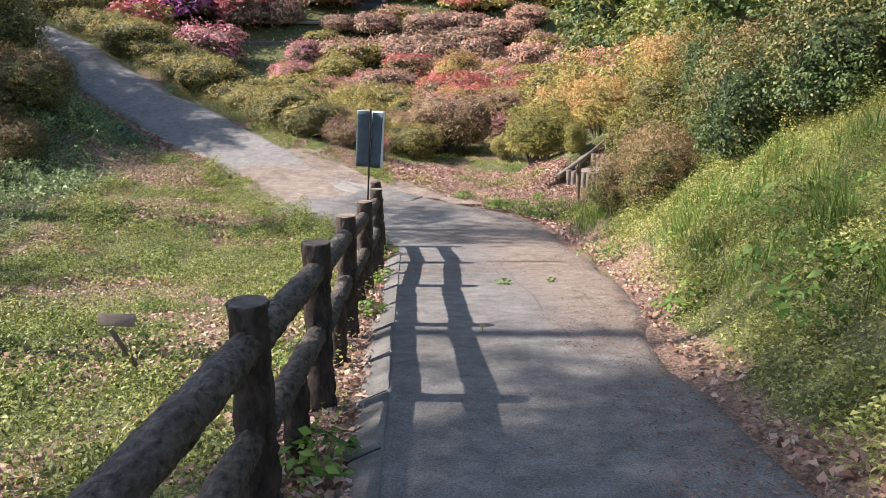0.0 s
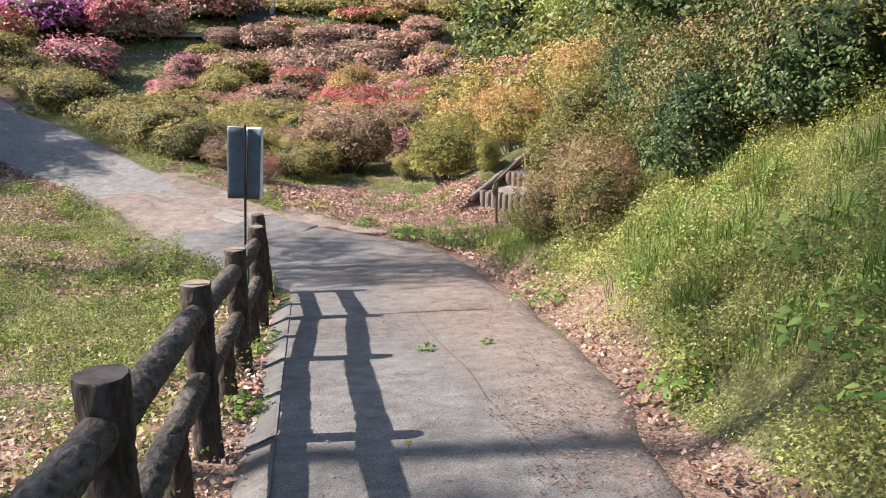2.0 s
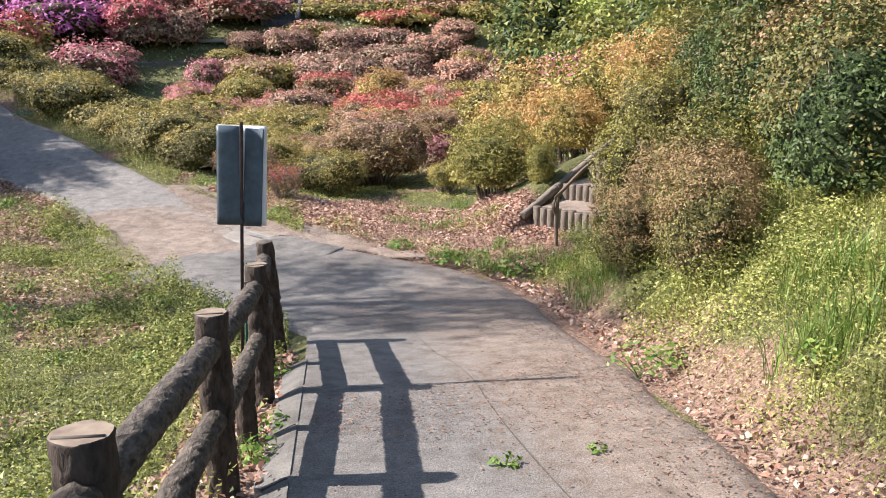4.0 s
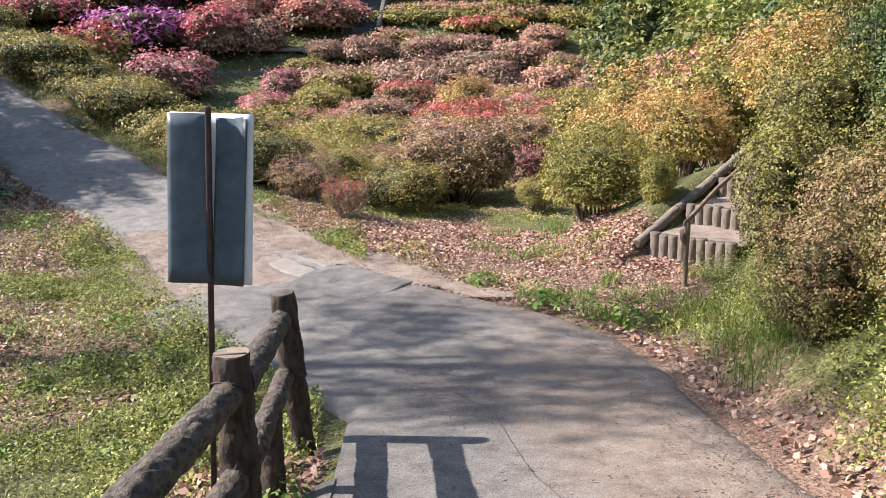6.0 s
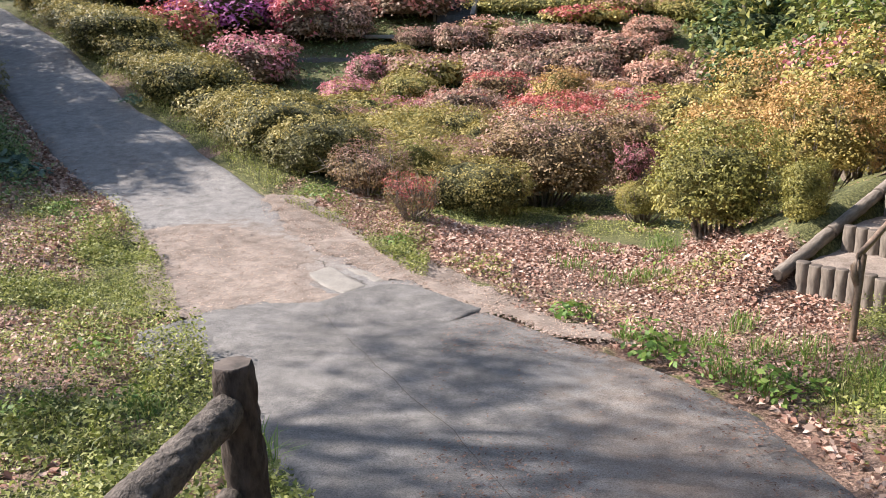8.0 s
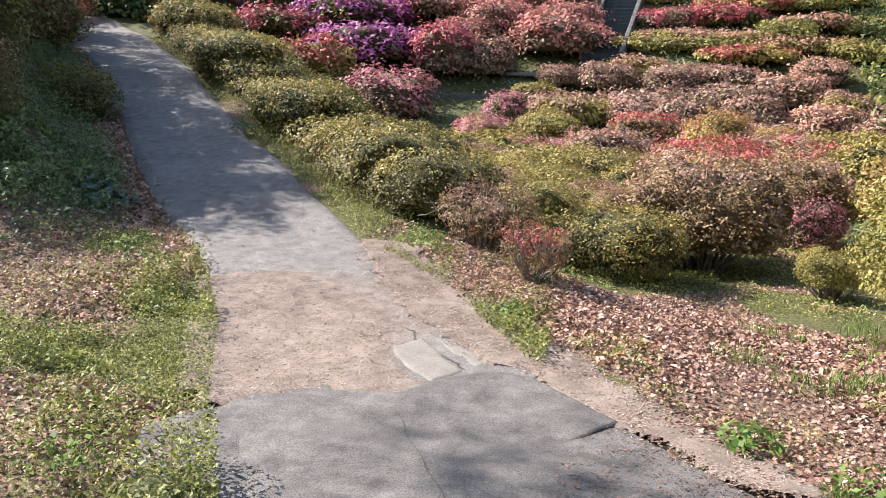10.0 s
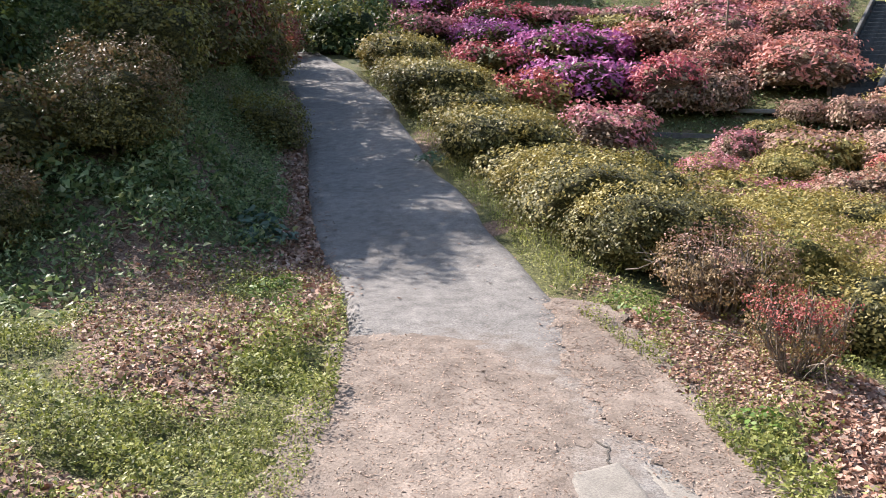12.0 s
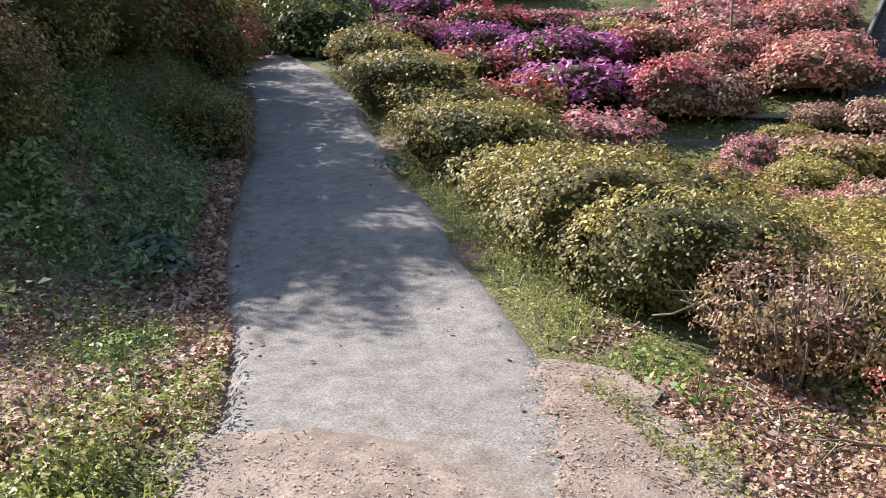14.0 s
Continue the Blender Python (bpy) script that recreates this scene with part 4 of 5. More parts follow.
azalea(5.37, 38.59, 2.54, 1.07, "olive")
azalea(2.35, 19.30, 1.64, 1.36, "limetall")
azalea(5.10, 28.01, 1.69, 2.57, "orangetall")
azalea(7.06, 28.51, 2.51, 2.29, "olivetall")
azalea(11.89, 41.61, 2.82, 2.58, "pinklime")
azalea(2.95, 18.15, 0.46, 0.60, "green")
azalea(4.89, 37.04, 2.29, 1.32, "olive")
azalea(2.51, 12.84, 0.82, 0.90, "brownlime")
azalea(2.65, 11.45, 0.87, 0.92, "brownorange")
azalea(3.45, 15.5, 1.1, 1.4, "bankgreen")
azalea(-21.94, 50.07, 3.69, 1.04, "pink")
azalea(-18.89, 52.56, 3.75, 0.98, "maroon")
azalea(-17.96, 50.11, 3.03, 1.24, "purple")
azalea(-12.94, 55.84, 6.06, 0.60, "pinkrow")
azalea(-10.47, 52.46, 4.32, 1.23, "coral")
azalea(0.60, 50.23, 4.91, 0.60, "yellowrow")
azalea(0.32, 51.08, 3.06, 0.60, "orangerow")
azalea(3.14, 50.96, 3.97, 0.60, "orangerow")
azalea(6.00, 50.29, 3.83, 0.60, "orangerow")
azalea(0.28, 53.07, 3.20, 0.78, "magrow")
azalea(2.75, 53.28, 2.65, 0.79, "maroon")
azalea(4.95, 51.08, 2.24, 1.05, "green")
azalea(5.93, 47.33, 1.80, 0.92, "salmon")
azalea(3.28, 49.27, 3.34, 0.60, "redgold")
azalea(-13.66, 53.92, 3.38, 0.76, "yellowrow")
azalea(-16.79, 54.24, 3.27, 0.69, "pinkrow")
azalea(-7.64, 51.93, 3.00, 1.50, "coral")



def free(x, y, width, share):
    return all(math.hypot(x - px, y - py) > share * (width + pw) for px, py, pw in PLACED)


def fill(x0, x1, y0, y1, width, tall, kinds, seed, share=0.33, squash=0.8):
    """Shrubs set close together over a piece of the slope, where none stands yet."""
    rng = random.Random(seed)
    y, row = y0, 0
    while y < y1:
        x = x0 + (row % 2) * width * 0.45
        while x < x1:
            px, py = x + rng.uniform(-0.25, 0.25) * width, y + rng.uniform(-0.2, 0.2) * width
            w, h = width * rng.uniform(0.8, 1.3), tall * rng.uniform(0.75, 1.2)
            k = rng.choice(kinds)
            clear = py < 24 or not (-3.75 < px < -1.2 and py > 47.6)
            gap = -9.4 < px < -5.4 and 42.8 < py < 46.6
            if clear and not gap and (py > 47 or px - float(np.interp(py, ROAD_Y, ROAD_R)) > 0.75 + w / 2) and free(px, py, w, share):
                azalea(px, py, w, h, k)
            x += width * 0.8
        y += width * squash
        row += 1


# hedge along the upper path, then the mounds below it
hy, n = 22.3, 0
while hy < 33.5:
    hx = float(np.interp(hy, ROAD_Y, ROAD_R)) + 1.72 + 0.15 * math.sin(hy * 2.1)
    if free(hx, hy, 1.3, 0.12):
        azalea(hx, hy, 1.85, 0.8 + 0.12 * math.sin(hy * 1.7), ("dark", "dark", "olive", "dark", "olive")[n % 5])
    hy += 0.75
    n += 1
fill(-9.5, -0.6, 22.0, 35.0, 1.55, 1.0, ("gold", "gold", "olive", "dustygold", "grey"), 3, 0.3)
fill(-6.5, 5.5, 30.5, 40.5, 1.9, 1.15, ("gold", "dustygold", "redgold", "pinkgold", "brownred", "mauve", "gold"), 4)
fill(-5.0, 7.5, 40.5, 47.4, 2.2, 1.2, ("dusty", "mauve", "dusty", "salmon", "dustygold", "mauve"), 5)
fill(-21.0, -9.5, 38.0, 47.0, 2.6, 1.5, ("purple", "pinkred", "redgold", "maroon", "dustygold"), 6)
fill(-26.0, -9.5, 47.0, 58.0, 3.2, 1.3, ("purple", "maroon", "pink", "pinkred", "coral", "purple"), 7)
fill(-9.5, -3.6, 47.5, 58.0, 2.9, 1.6, ("coral", "coral", "pinkred"), 8)
fill(-0.9, 9.0, 47.6, 60.0, 2.6, 0.8, ("orangerow", "magrow", "yellowrow", "redgold", "salmon", "green"), 9, 0.3, 0.6)

fill(-34.0, -8.0, 56.0, 58.4, 3.4, 1.9, ("maroon", "thicket", "pinkred"), 12, 0.25)
fill(-34.0, -8.0, 58.5, 66.0, 4.2, 2.4, ("thicket", "thicket", "maroon"), 10)

# untrimmed shrubs on the right-hand bank and the thicket behind them
for sx, sy, sw, sh, kind in ((4.9, 15.3, 1.6, 1.5, "bankdark"), (5.3, 14.7, 2.2, 1.8, "bankdark"), (4.7, 12.8, 2.0, 1.6, "brownlime"), (4.4, 10.2, 2.0, 1.5, "bankdark"),
                             (3.75, 11.3, 1.5, 1.5, "bankdark"), (3.9, 14.2, 1.4, 1.3, "bankgreen"), (4.35, 16.85, 1.5, 1.35, "limesparse"), (3.3, 13.6, 1.2, 1.1, "brownlime"), (2.95, 12.1, 1.1, 1.0, "brownlime"), (4.6, 8.2, 1.8, 1.4, "bankdark"),
                             (5.2, 16.9, 1.5, 1.5, "bankdark"), (5.4, 19.6, 2.0, 1.9, "orangetall"), (4.3, 21.6, 1.8, 1.7, "orangetall"), (5.6, 23.5, 2.2, 2.3, "pinklime"),
                             (3.9, 25.0, 1.9, 1.7, "orangetall"), (6.6, 26.0, 2.4, 2.6, "orangetall"), (7.2, 22.0, 2.4, 2.4, "limetall"), (4.6, 30.5, 2.2, 1.7, "olive")):
    azalea(sx, sy, sw, sh, kind)
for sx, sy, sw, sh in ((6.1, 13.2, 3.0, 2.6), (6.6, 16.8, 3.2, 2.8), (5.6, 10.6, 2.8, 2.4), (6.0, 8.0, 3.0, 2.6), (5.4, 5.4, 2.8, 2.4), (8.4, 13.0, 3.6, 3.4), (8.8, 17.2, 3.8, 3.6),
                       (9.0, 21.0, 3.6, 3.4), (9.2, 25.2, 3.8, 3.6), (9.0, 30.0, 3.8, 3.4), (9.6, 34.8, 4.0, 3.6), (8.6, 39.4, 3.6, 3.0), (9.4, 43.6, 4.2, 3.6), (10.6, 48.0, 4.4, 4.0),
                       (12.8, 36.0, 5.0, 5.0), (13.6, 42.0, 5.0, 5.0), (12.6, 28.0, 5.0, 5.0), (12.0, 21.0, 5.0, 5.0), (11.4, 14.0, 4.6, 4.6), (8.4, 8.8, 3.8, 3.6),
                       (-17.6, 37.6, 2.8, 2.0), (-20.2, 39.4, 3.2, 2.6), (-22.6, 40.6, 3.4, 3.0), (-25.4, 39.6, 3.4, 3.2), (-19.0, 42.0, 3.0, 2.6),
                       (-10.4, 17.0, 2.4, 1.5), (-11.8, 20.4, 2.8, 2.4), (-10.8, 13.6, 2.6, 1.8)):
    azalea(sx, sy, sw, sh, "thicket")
for sx, sy, sw, sh in ((-8.9, 17.2, 1.5, 0.8), (-8.8, 19.0, 1.6, 0.9), (-9.0, 21.0, 1.8, 1.3), (-9.7, 15.4, 1.6, 0.9), (-9.8, 19.8, 2.0, 1.3)):
    azalea(sx, sy, sw, sh, "bankbrown")



# ---- trees ----
def tree(name, x, y, tall, spread, leaves, colours, seed, label, leaf=0.09, lean=(0, 0), bare=0.4, trunk_r=0.13, limbs=9, gap=0.5):
    """Tapered trunk with limbs, and a crown of many small leaves in loose clumps."""
    rng = np.random.default_rng(seed)
    z = float(ground(x, y))
    t = empty(name, x, y, z, label=label, category="tree")
    top = np.array([lean[0], lean[1], tall * 0.86])
    trunk = [np.array([0, 0, -0.2]), top * 0.3 + rng.normal(scale=0.08, size=3), top * 0.6 + rng.normal(scale=0.12, size=3), top]
    pieces = [tube(trunk, [trunk_r * 1.25, trunk_r, trunk_r * 0.65, trunk_r * 0.15], 9)]
    ends = []
    for k in range(limbs):
        f = bare + (0.95 - bare) * (k + rng.random()) / limbs
        b = trunk[1] + (trunk[2] - trunk[1]) * min(1, max(0, (f - 0.3) / 0.3)) if f < 0.6 else trunk[2] + (top - trunk[2]) * (f - 0.6) / 0.4
        a = k * 2.4 + rng.random()
        reach = spread * (0.55 + 0.5 * rng.random()) * (1.1 - 0.5 * f)
        e = b + np.array([math.cos(a) * reach, math.sin(a) * reach, reach * (0.25 + 0.4 * rng.random())])
        m = (b + e) / 2 + np.array([0, 0, -0.08 * reach]) + rng.normal(scale=0.08, size=3)
        w = trunk_r * 0.42 * (1.2 - f)
        pieces.append(tube([b, m, e], [w, w * 0.65, w * 0.2], 6))
        for q in range(5):
            s = m + (e - m) * rng.uniform(-0.4, 1.0)
            h = s + np.array([*rng.normal(scale=0.35 * reach, size=2), abs(rng.normal(scale=0.22 * reach))])
            pieces.append(tube([s, (s + h) / 2 + rng.normal(scale=0.05, size=3), h], [w * 0.35, w * 0.22, w * 0.08], 4))
            ends += [h, (s + h) / 2]
        ends += [e, (m + e) / 2]
    v, f = joined(pieces)
    link("trunk", mesh_of("trunk", v, f, [TRUNK], flat=False), t)
    ends = np.array(ends)
    c = ends[rng.integers(0, len(ends), leaves)]
    p = c + rng.normal(size=(leaves, 3)) * spread * 0.11 * np.array([1, 1, 0.7]) * rng.uniform(0.3, 1.2, (leaves, 1))
    keep = grid_noise(p[:, 0] + p[:, 2] * 0.7, p[:, 1] - p[:, 2] * 0.5, 0.5, seed % 7) > gap * 0.6
    p = p[keep]
    n = unit(rng.normal(size=p.shape) + np.array([0, 0, 0.6]))
    v, f = leaf_quads(p, n, leaf * rng.uniform(0.6, 1.3, len(p)), 0.6)
    f = f[:, :3] if y > 20 else f
    link("crown", mesh_of("crown", v, f, [leaf_mat("tree_leaves", *colours, glow=0.3)]), t)
    return t


YOUNG = (tint(0.1, 0.14, 0.03), tint(0.2, 0.24, 0.05), tint(0.3, 0.32, 0.08))


tree("broadleaf_tree", -14.0, 8.6, 15.5, 4.4, 3400, MIXED, 3, "tall broadleaf tree beyond the meadow", gap=0.5, leaf=0.15, bare=0.74, trunk_r=0.22, limbs=12)
tree("broadleaf_tree", -16.4, 4.8, 12.0, 4.0, 21000, MIXED, 4, "tall broadleaf tree beyond the meadow", gap=0.28, leaf=0.15, bare=0.66, trunk_r=0.2, limbs=12)
tree("broadleaf_tree", -12.6, 15.6, 13.5, 4.2, 6000, MIXED, 5, "tall thin-leaved tree beyond the meadow", gap=0.72, leaf=0.14, bare=0.64, trunk_r=0.24, limbs=12)
tree("broadleaf_tree", -12.6, 11.6, 5.4, 1.7, 3000, MIXED, 6, "young tree beyond the meadow", gap=0.3, leaf=0.12, bare=0.45, trunk_r=0.1)
for i, (tx, ty, th, ts, cols) in enumerate(((-11.4, 23.9, 2.6, 1.7, REDLEAF), (-12.4, 25.6, 2.6, 1.8, MIXED), (-13.6, 27.2, 2.7, 1.8, REDLEAF), (-15.0, 29.0, 2.7, 1.9, DEEP),
                                            (-16.6, 31.0, 2.8, 1.9, REDLEAF), (-18.4, 33.2, 3.0, 2.0, DEEP), (-14.2, 24.0, 2.8, 2.0, DEEP),
                                            (-11.8, 24.7, 3.0, 1.9, MIXED), (-14.0, 27.6, 3.0, 1.9, REDLEAF))):
    tree("bank_tree", tx, ty - 0.4, th * 1.28, ts, 4600, cols, 100 + i, "low dark leafy tree on the bank above the path", gap=0.42, leaf=0.115, bare=0.12, trunk_r=0.07)
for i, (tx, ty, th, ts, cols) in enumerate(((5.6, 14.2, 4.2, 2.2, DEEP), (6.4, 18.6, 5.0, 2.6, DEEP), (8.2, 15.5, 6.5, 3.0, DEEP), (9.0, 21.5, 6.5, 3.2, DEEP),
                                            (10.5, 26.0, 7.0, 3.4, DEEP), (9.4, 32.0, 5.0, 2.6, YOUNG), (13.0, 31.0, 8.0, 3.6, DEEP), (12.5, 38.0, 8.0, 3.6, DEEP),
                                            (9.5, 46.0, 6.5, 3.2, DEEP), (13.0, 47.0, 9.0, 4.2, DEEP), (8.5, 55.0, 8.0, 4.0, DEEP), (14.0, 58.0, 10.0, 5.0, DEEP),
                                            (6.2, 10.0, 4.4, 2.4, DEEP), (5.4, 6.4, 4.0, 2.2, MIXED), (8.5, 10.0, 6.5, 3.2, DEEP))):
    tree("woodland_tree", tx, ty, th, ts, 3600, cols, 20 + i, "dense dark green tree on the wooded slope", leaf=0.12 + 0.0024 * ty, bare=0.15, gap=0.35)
for i in range(11):
    tx = -34 + i * 5.2
    tree("woodland_tree", tx, 64 + 3 * math.sin(i * 1.9), 9 + 2 * math.sin(i * 2.3), 4.4, 2600, DEEP if i % 3 else YOUNG, 60 + i,
         "dark tree along the top of the azalea hill", leaf=0.26, bare=0.12, gap=0.3, trunk_r=0.2)
for i, (tx, ty, th, ts) in enumerate(((-19.5, 40.0, 5.5, 3.0), (-23.5, 44.5, 7.0, 3.4), (-27.0, 50.0, 8.0, 4.0), (-24.5, 38.0, 7.0, 3.5))):
    tree("woodland_tree", tx, ty, th, ts, 5000, DEEP if i != 1 else YOUNG, 80 + i, "dark green tree where the path bends away", leaf=0.14, bare=0.08, gap=0.3)

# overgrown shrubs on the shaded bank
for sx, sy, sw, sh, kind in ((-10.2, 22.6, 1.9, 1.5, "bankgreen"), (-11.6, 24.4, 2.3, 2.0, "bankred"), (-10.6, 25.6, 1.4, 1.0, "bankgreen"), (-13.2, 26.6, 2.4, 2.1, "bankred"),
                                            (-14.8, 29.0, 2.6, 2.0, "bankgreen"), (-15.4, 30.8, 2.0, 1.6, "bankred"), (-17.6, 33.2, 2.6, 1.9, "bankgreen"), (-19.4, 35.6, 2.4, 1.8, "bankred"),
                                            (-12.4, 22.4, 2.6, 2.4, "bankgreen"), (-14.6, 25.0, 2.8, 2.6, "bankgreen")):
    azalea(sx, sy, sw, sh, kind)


# ---- far stairs, retaining wall, lamp ----
stair = empty("stone_stairs", -2.6, 49.2, 2.2, label="dark stone stairs with a low side wall climbing the azalea hill", category="stairs")
for k in range(22):
    bm = bmesh.new()
    box_bm(bm, 0, 0, 0, 1.45, 0.5, 0.5, 0.015)
    p = part("step", bm, DARK_STEP, stair, flat=True)
    p.location = (0.035 * k, 0.44 * k, 0.12 + 0.212 * k)
for sx, w in ((0.86, 0.2), (-0.84, 0.14)):
    bm = bmesh.new()
    a, b = Vector((sx, -0.3, 0.25)), Vector((sx + 0.77, 9.5, 4.95))
    box_bm(bm, 0, 0, (b - a).length / 2, w, 0.42, (b - a).length, 0.03)
    part("side_wall", bm, CONCRETE, stair, "grey concrete side wall").matrix_basis = Matrix.Translation(a) @ (b - a).to_track_quat("Z", "Y").to_matrix().to_4x4()

bm = bmesh.new()
box_bm(bm, 0, 0, 0, 2.7, 0.3, 1.1, 0.03)
wall = tagged(part("retaining_wall", bm, CONCRETE, None), "low grey concrete retaining wall between the azaleas", "wall")
wall.matrix_basis = pose(-8.0, 45.4, 0.15, 0, 0, 10)
bm = bmesh.new()
box_bm(bm, 0, 0, 0, 1.5, 0.6, 0.16, 0.03)
slab = tagged(part("stone_slab", bm, CEMENT, None), "pale flat stone slab below the stairs", "slab")
slab.matrix_basis = pose(-5.6, 47.4, float(ground(-5.6, 47.4)) + 0.12, 0, 0, -14)
bm = bmesh.new()
box_bm(bm, 0, 0, 0, 1.1, 0.3, 0.16, 0.03)
slab = tagged(part("stone_slab", bm, CEMENT, None), "pale flat stone lying in the grass under the azaleas", "slab")
slab.matrix_basis = pose(-1.2, 26.0, float(ground(-1.2, 26.0)) + 0.04, 0, 0, 118)
lamp = empty("pole", -7.7, 51.0, float(ground(-7.7, 51.0)), label="thin rust-brown pole standing among the azaleas", category="pole")
v, f = tube([(0, 0, -0.3), (0, 0, 3.0), (0, 0, 6.0)], [0.05, 0.045, 0.04], 8)
link("shaft", mesh_of("shaft", v, f, [BROWN_STEEL], flat=False), lamp)


# ---- grass, weeds, litter ----
def blades(p, tall, wide, lean):
    """One bent blade of grass at each place."""
    k = len(p)
    a = RNG.uniform(0, 2 * math.pi, k)
    d = np.stack([np.cos(a), np.sin(a), np.zeros(k)], -1)
    s = np.stack([-np.sin(a), np.cos(a), np.zeros(k)], -1)
    tall, wide = np.asarray(tall).reshape(-1, 1), np.asarray(wide).reshape(-1, 1)
    lean = RNG.uniform(0.1, 1.0, (k, 1)) * lean
    up = np.array([0, 0, 1.0])
    mid = p + up * tall * 0.6 + d * tall * lean * 0.35
    tip = p + up * tall * (1 - 0.25 * lean) + d * tall * lean
    v = np.empty((k, 4, 3))
    v[:, 0], v[:, 1], v[:, 2], v[:, 3] = p - s * wide, mid + s * wide * 0.2, tip, mid - s * wide * 1.1
    return v.reshape(-1, 3), np.arange(4 * k).reshape(k, 4)


def spots(n, x0, x1, y0, y1):
    return RNG.uniform(x0, x1, n), RNG.uniform(y0, y1, n)


def cover(name, label, n, box, kind, accept, mat, low, high, wide=0.004, lean=0.6):
    x, y = spots(n, *box)
    tuft = grid_noise(x, y, 0.24, 45)
    patchy = 1.0 if mat is DRY else np.clip(smooth(0.2, 0.6, tuft) + 0.2, 0, 1)
    keep = RNG.random(n) < accept(x, y) * (off_road(x, y) > 0.03) * patchy
    x, y, tuft = x[keep], y[keep], tuft[keep]
    p = np.stack([x, y, ground(x, y)], -1)
    size = RNG.uniform(low, high, len(x)) * (0.6 + 0.8 * grid_noise(x, y, 0.8, 40))
    if kind == "blade":
        v, f = blades(p, size, np.full(len(x), wide), lean)
    else:
        rise = RNG.uniform(0.0, 1.0, len(x)) ** 1.5 * wide * (0.1 + 1.2 * grid_noise(x, y, 0.55, 41) ** 2 + 1.1 * tuft ** 2)
        p[:, 2] += 0.006 + rise
        nrm = unit(RNG.normal(scale=lean, size=p.shape) + np.array([0, 0, 1.0]))
        dead = mat is DRY
        v, f = leaf_quads(p, nrm, size, 0.7 if dead else 1.0, 0.14 if dead else 0.06)
        if not dead:
            f = f[:, :3]
    return tagged(link(name, mesh_of(name, v, f, [mat])), label, "grass" if kind == "blade" else "ground cover", kind="stuff")


def edge_right(x, y):
    return x - np.interp(y, ROAD_Y, ROAD_R)


def edge_left(x, y):
    return np.interp(y, ROAD_Y, ROAD_L) - x


# bank beside the lower path
cover("grass", "long fresh green grass on the sunny bank", 50000, (1.0, 4.8, 2.0, 15.5), "blade",
      lambda x, y: np.clip(1.15 - litter_share(x, y), 0, 1) * smooth(0.2, 0.8, edge_right(x, y)) * smooth(0.35, 0.65, grid_noise(x, y, 1.1, 47)), GRASS, 0.08, 0.24, 0.006, 0.9)
cover("weeds", "dense leafy yellow-green weeds on the bank", 330000, (1.0, 4.6, 2.0, 11.5), "leaf",
      lambda x, y: np.clip(1.1 - litter_share(x, y), 0, 1) * smooth(0.0, 0.4, edge_right(x, y)), BANK_WEED, 0.014, 0.034, 0.28, 0.6)
cover("weeds", "dark green leafy weeds at the foot of the shrubs", 120000, (1.0, 4.6, 10.5, 16.5), "leaf",
      lambda x, y: np.clip(1.0 - litter_share(x, y), 0, 1) * smooth(0.1, 0.5, edge_right(x, y)) * smooth(10.5, 11.5, y), WEED, 0.016, 0.04, 0.22, 0.6)
# meadow between the paths
cover("grass", "short meadow grass between the two paths", 60000, (-6.5, -0.8, 2.0, 20.5), "blade",
      lambda x, y: np.clip(1.05 - litter_share(x, y), 0, 1) ** 1.5 * grid_noise(x, y, 0.9, 44), GRASS, 0.05, 0.15, 0.005, 0.9)
cover("weeds", "low leafy weeds in the meadow", 420000, (-6.6, -0.8, 3.0, 20.5), "leaf",
      lambda x, y: np.clip(1.1 - litter_share(x, y), 0, 1) ** 1.4, WEED, 0.018, 0.044, 0.2, 0.6)
cover("weeds", "dense low weeds along the meadow's edge", 120000, (-5.2, -0.8, 12.0, 20.5), "leaf",
      lambda x, y: np.clip(1.1 - litter_share(x, y), 0, 1) ** 1.4 * smooth(2.4, 0.4, edge_left(x, y)), BANK_WEED, 0.014, 0.034, 0.18, 0.6)
# shoulders of the upper path
cover("weeds", "green weeds along the edge of the upper path", 190000, (-14.5, -2.0, 20.3, 33.0), "leaf",
      lambda x, y: smooth(0.0, 0.12, edge_right(x, y)) * smooth(1.3, 0.9, edge_right(x, y)) * smooth(20.4, 20.9, y + 0.4 * (edge_right(x, y) - 0.5)), BANK_WEED, 0.016, 0.04, 0.2, 0.7)
cover("grass", "grass along the edge of the upper path", 60000, (-14.5, -1.2, 20.8, 33.0), "blade",
      lambda x, y: smooth(0.05, 0.2, edge_right(x, y)) * smooth(1.2, 0.5, edge_right(x, y)), GRASS, 0.07, 0.2, 0.005, 0.8)
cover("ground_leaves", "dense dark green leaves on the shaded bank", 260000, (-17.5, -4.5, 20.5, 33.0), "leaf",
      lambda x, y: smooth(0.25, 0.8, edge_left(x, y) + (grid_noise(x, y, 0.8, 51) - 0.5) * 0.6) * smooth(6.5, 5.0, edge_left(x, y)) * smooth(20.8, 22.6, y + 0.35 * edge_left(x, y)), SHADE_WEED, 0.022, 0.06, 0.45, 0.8)
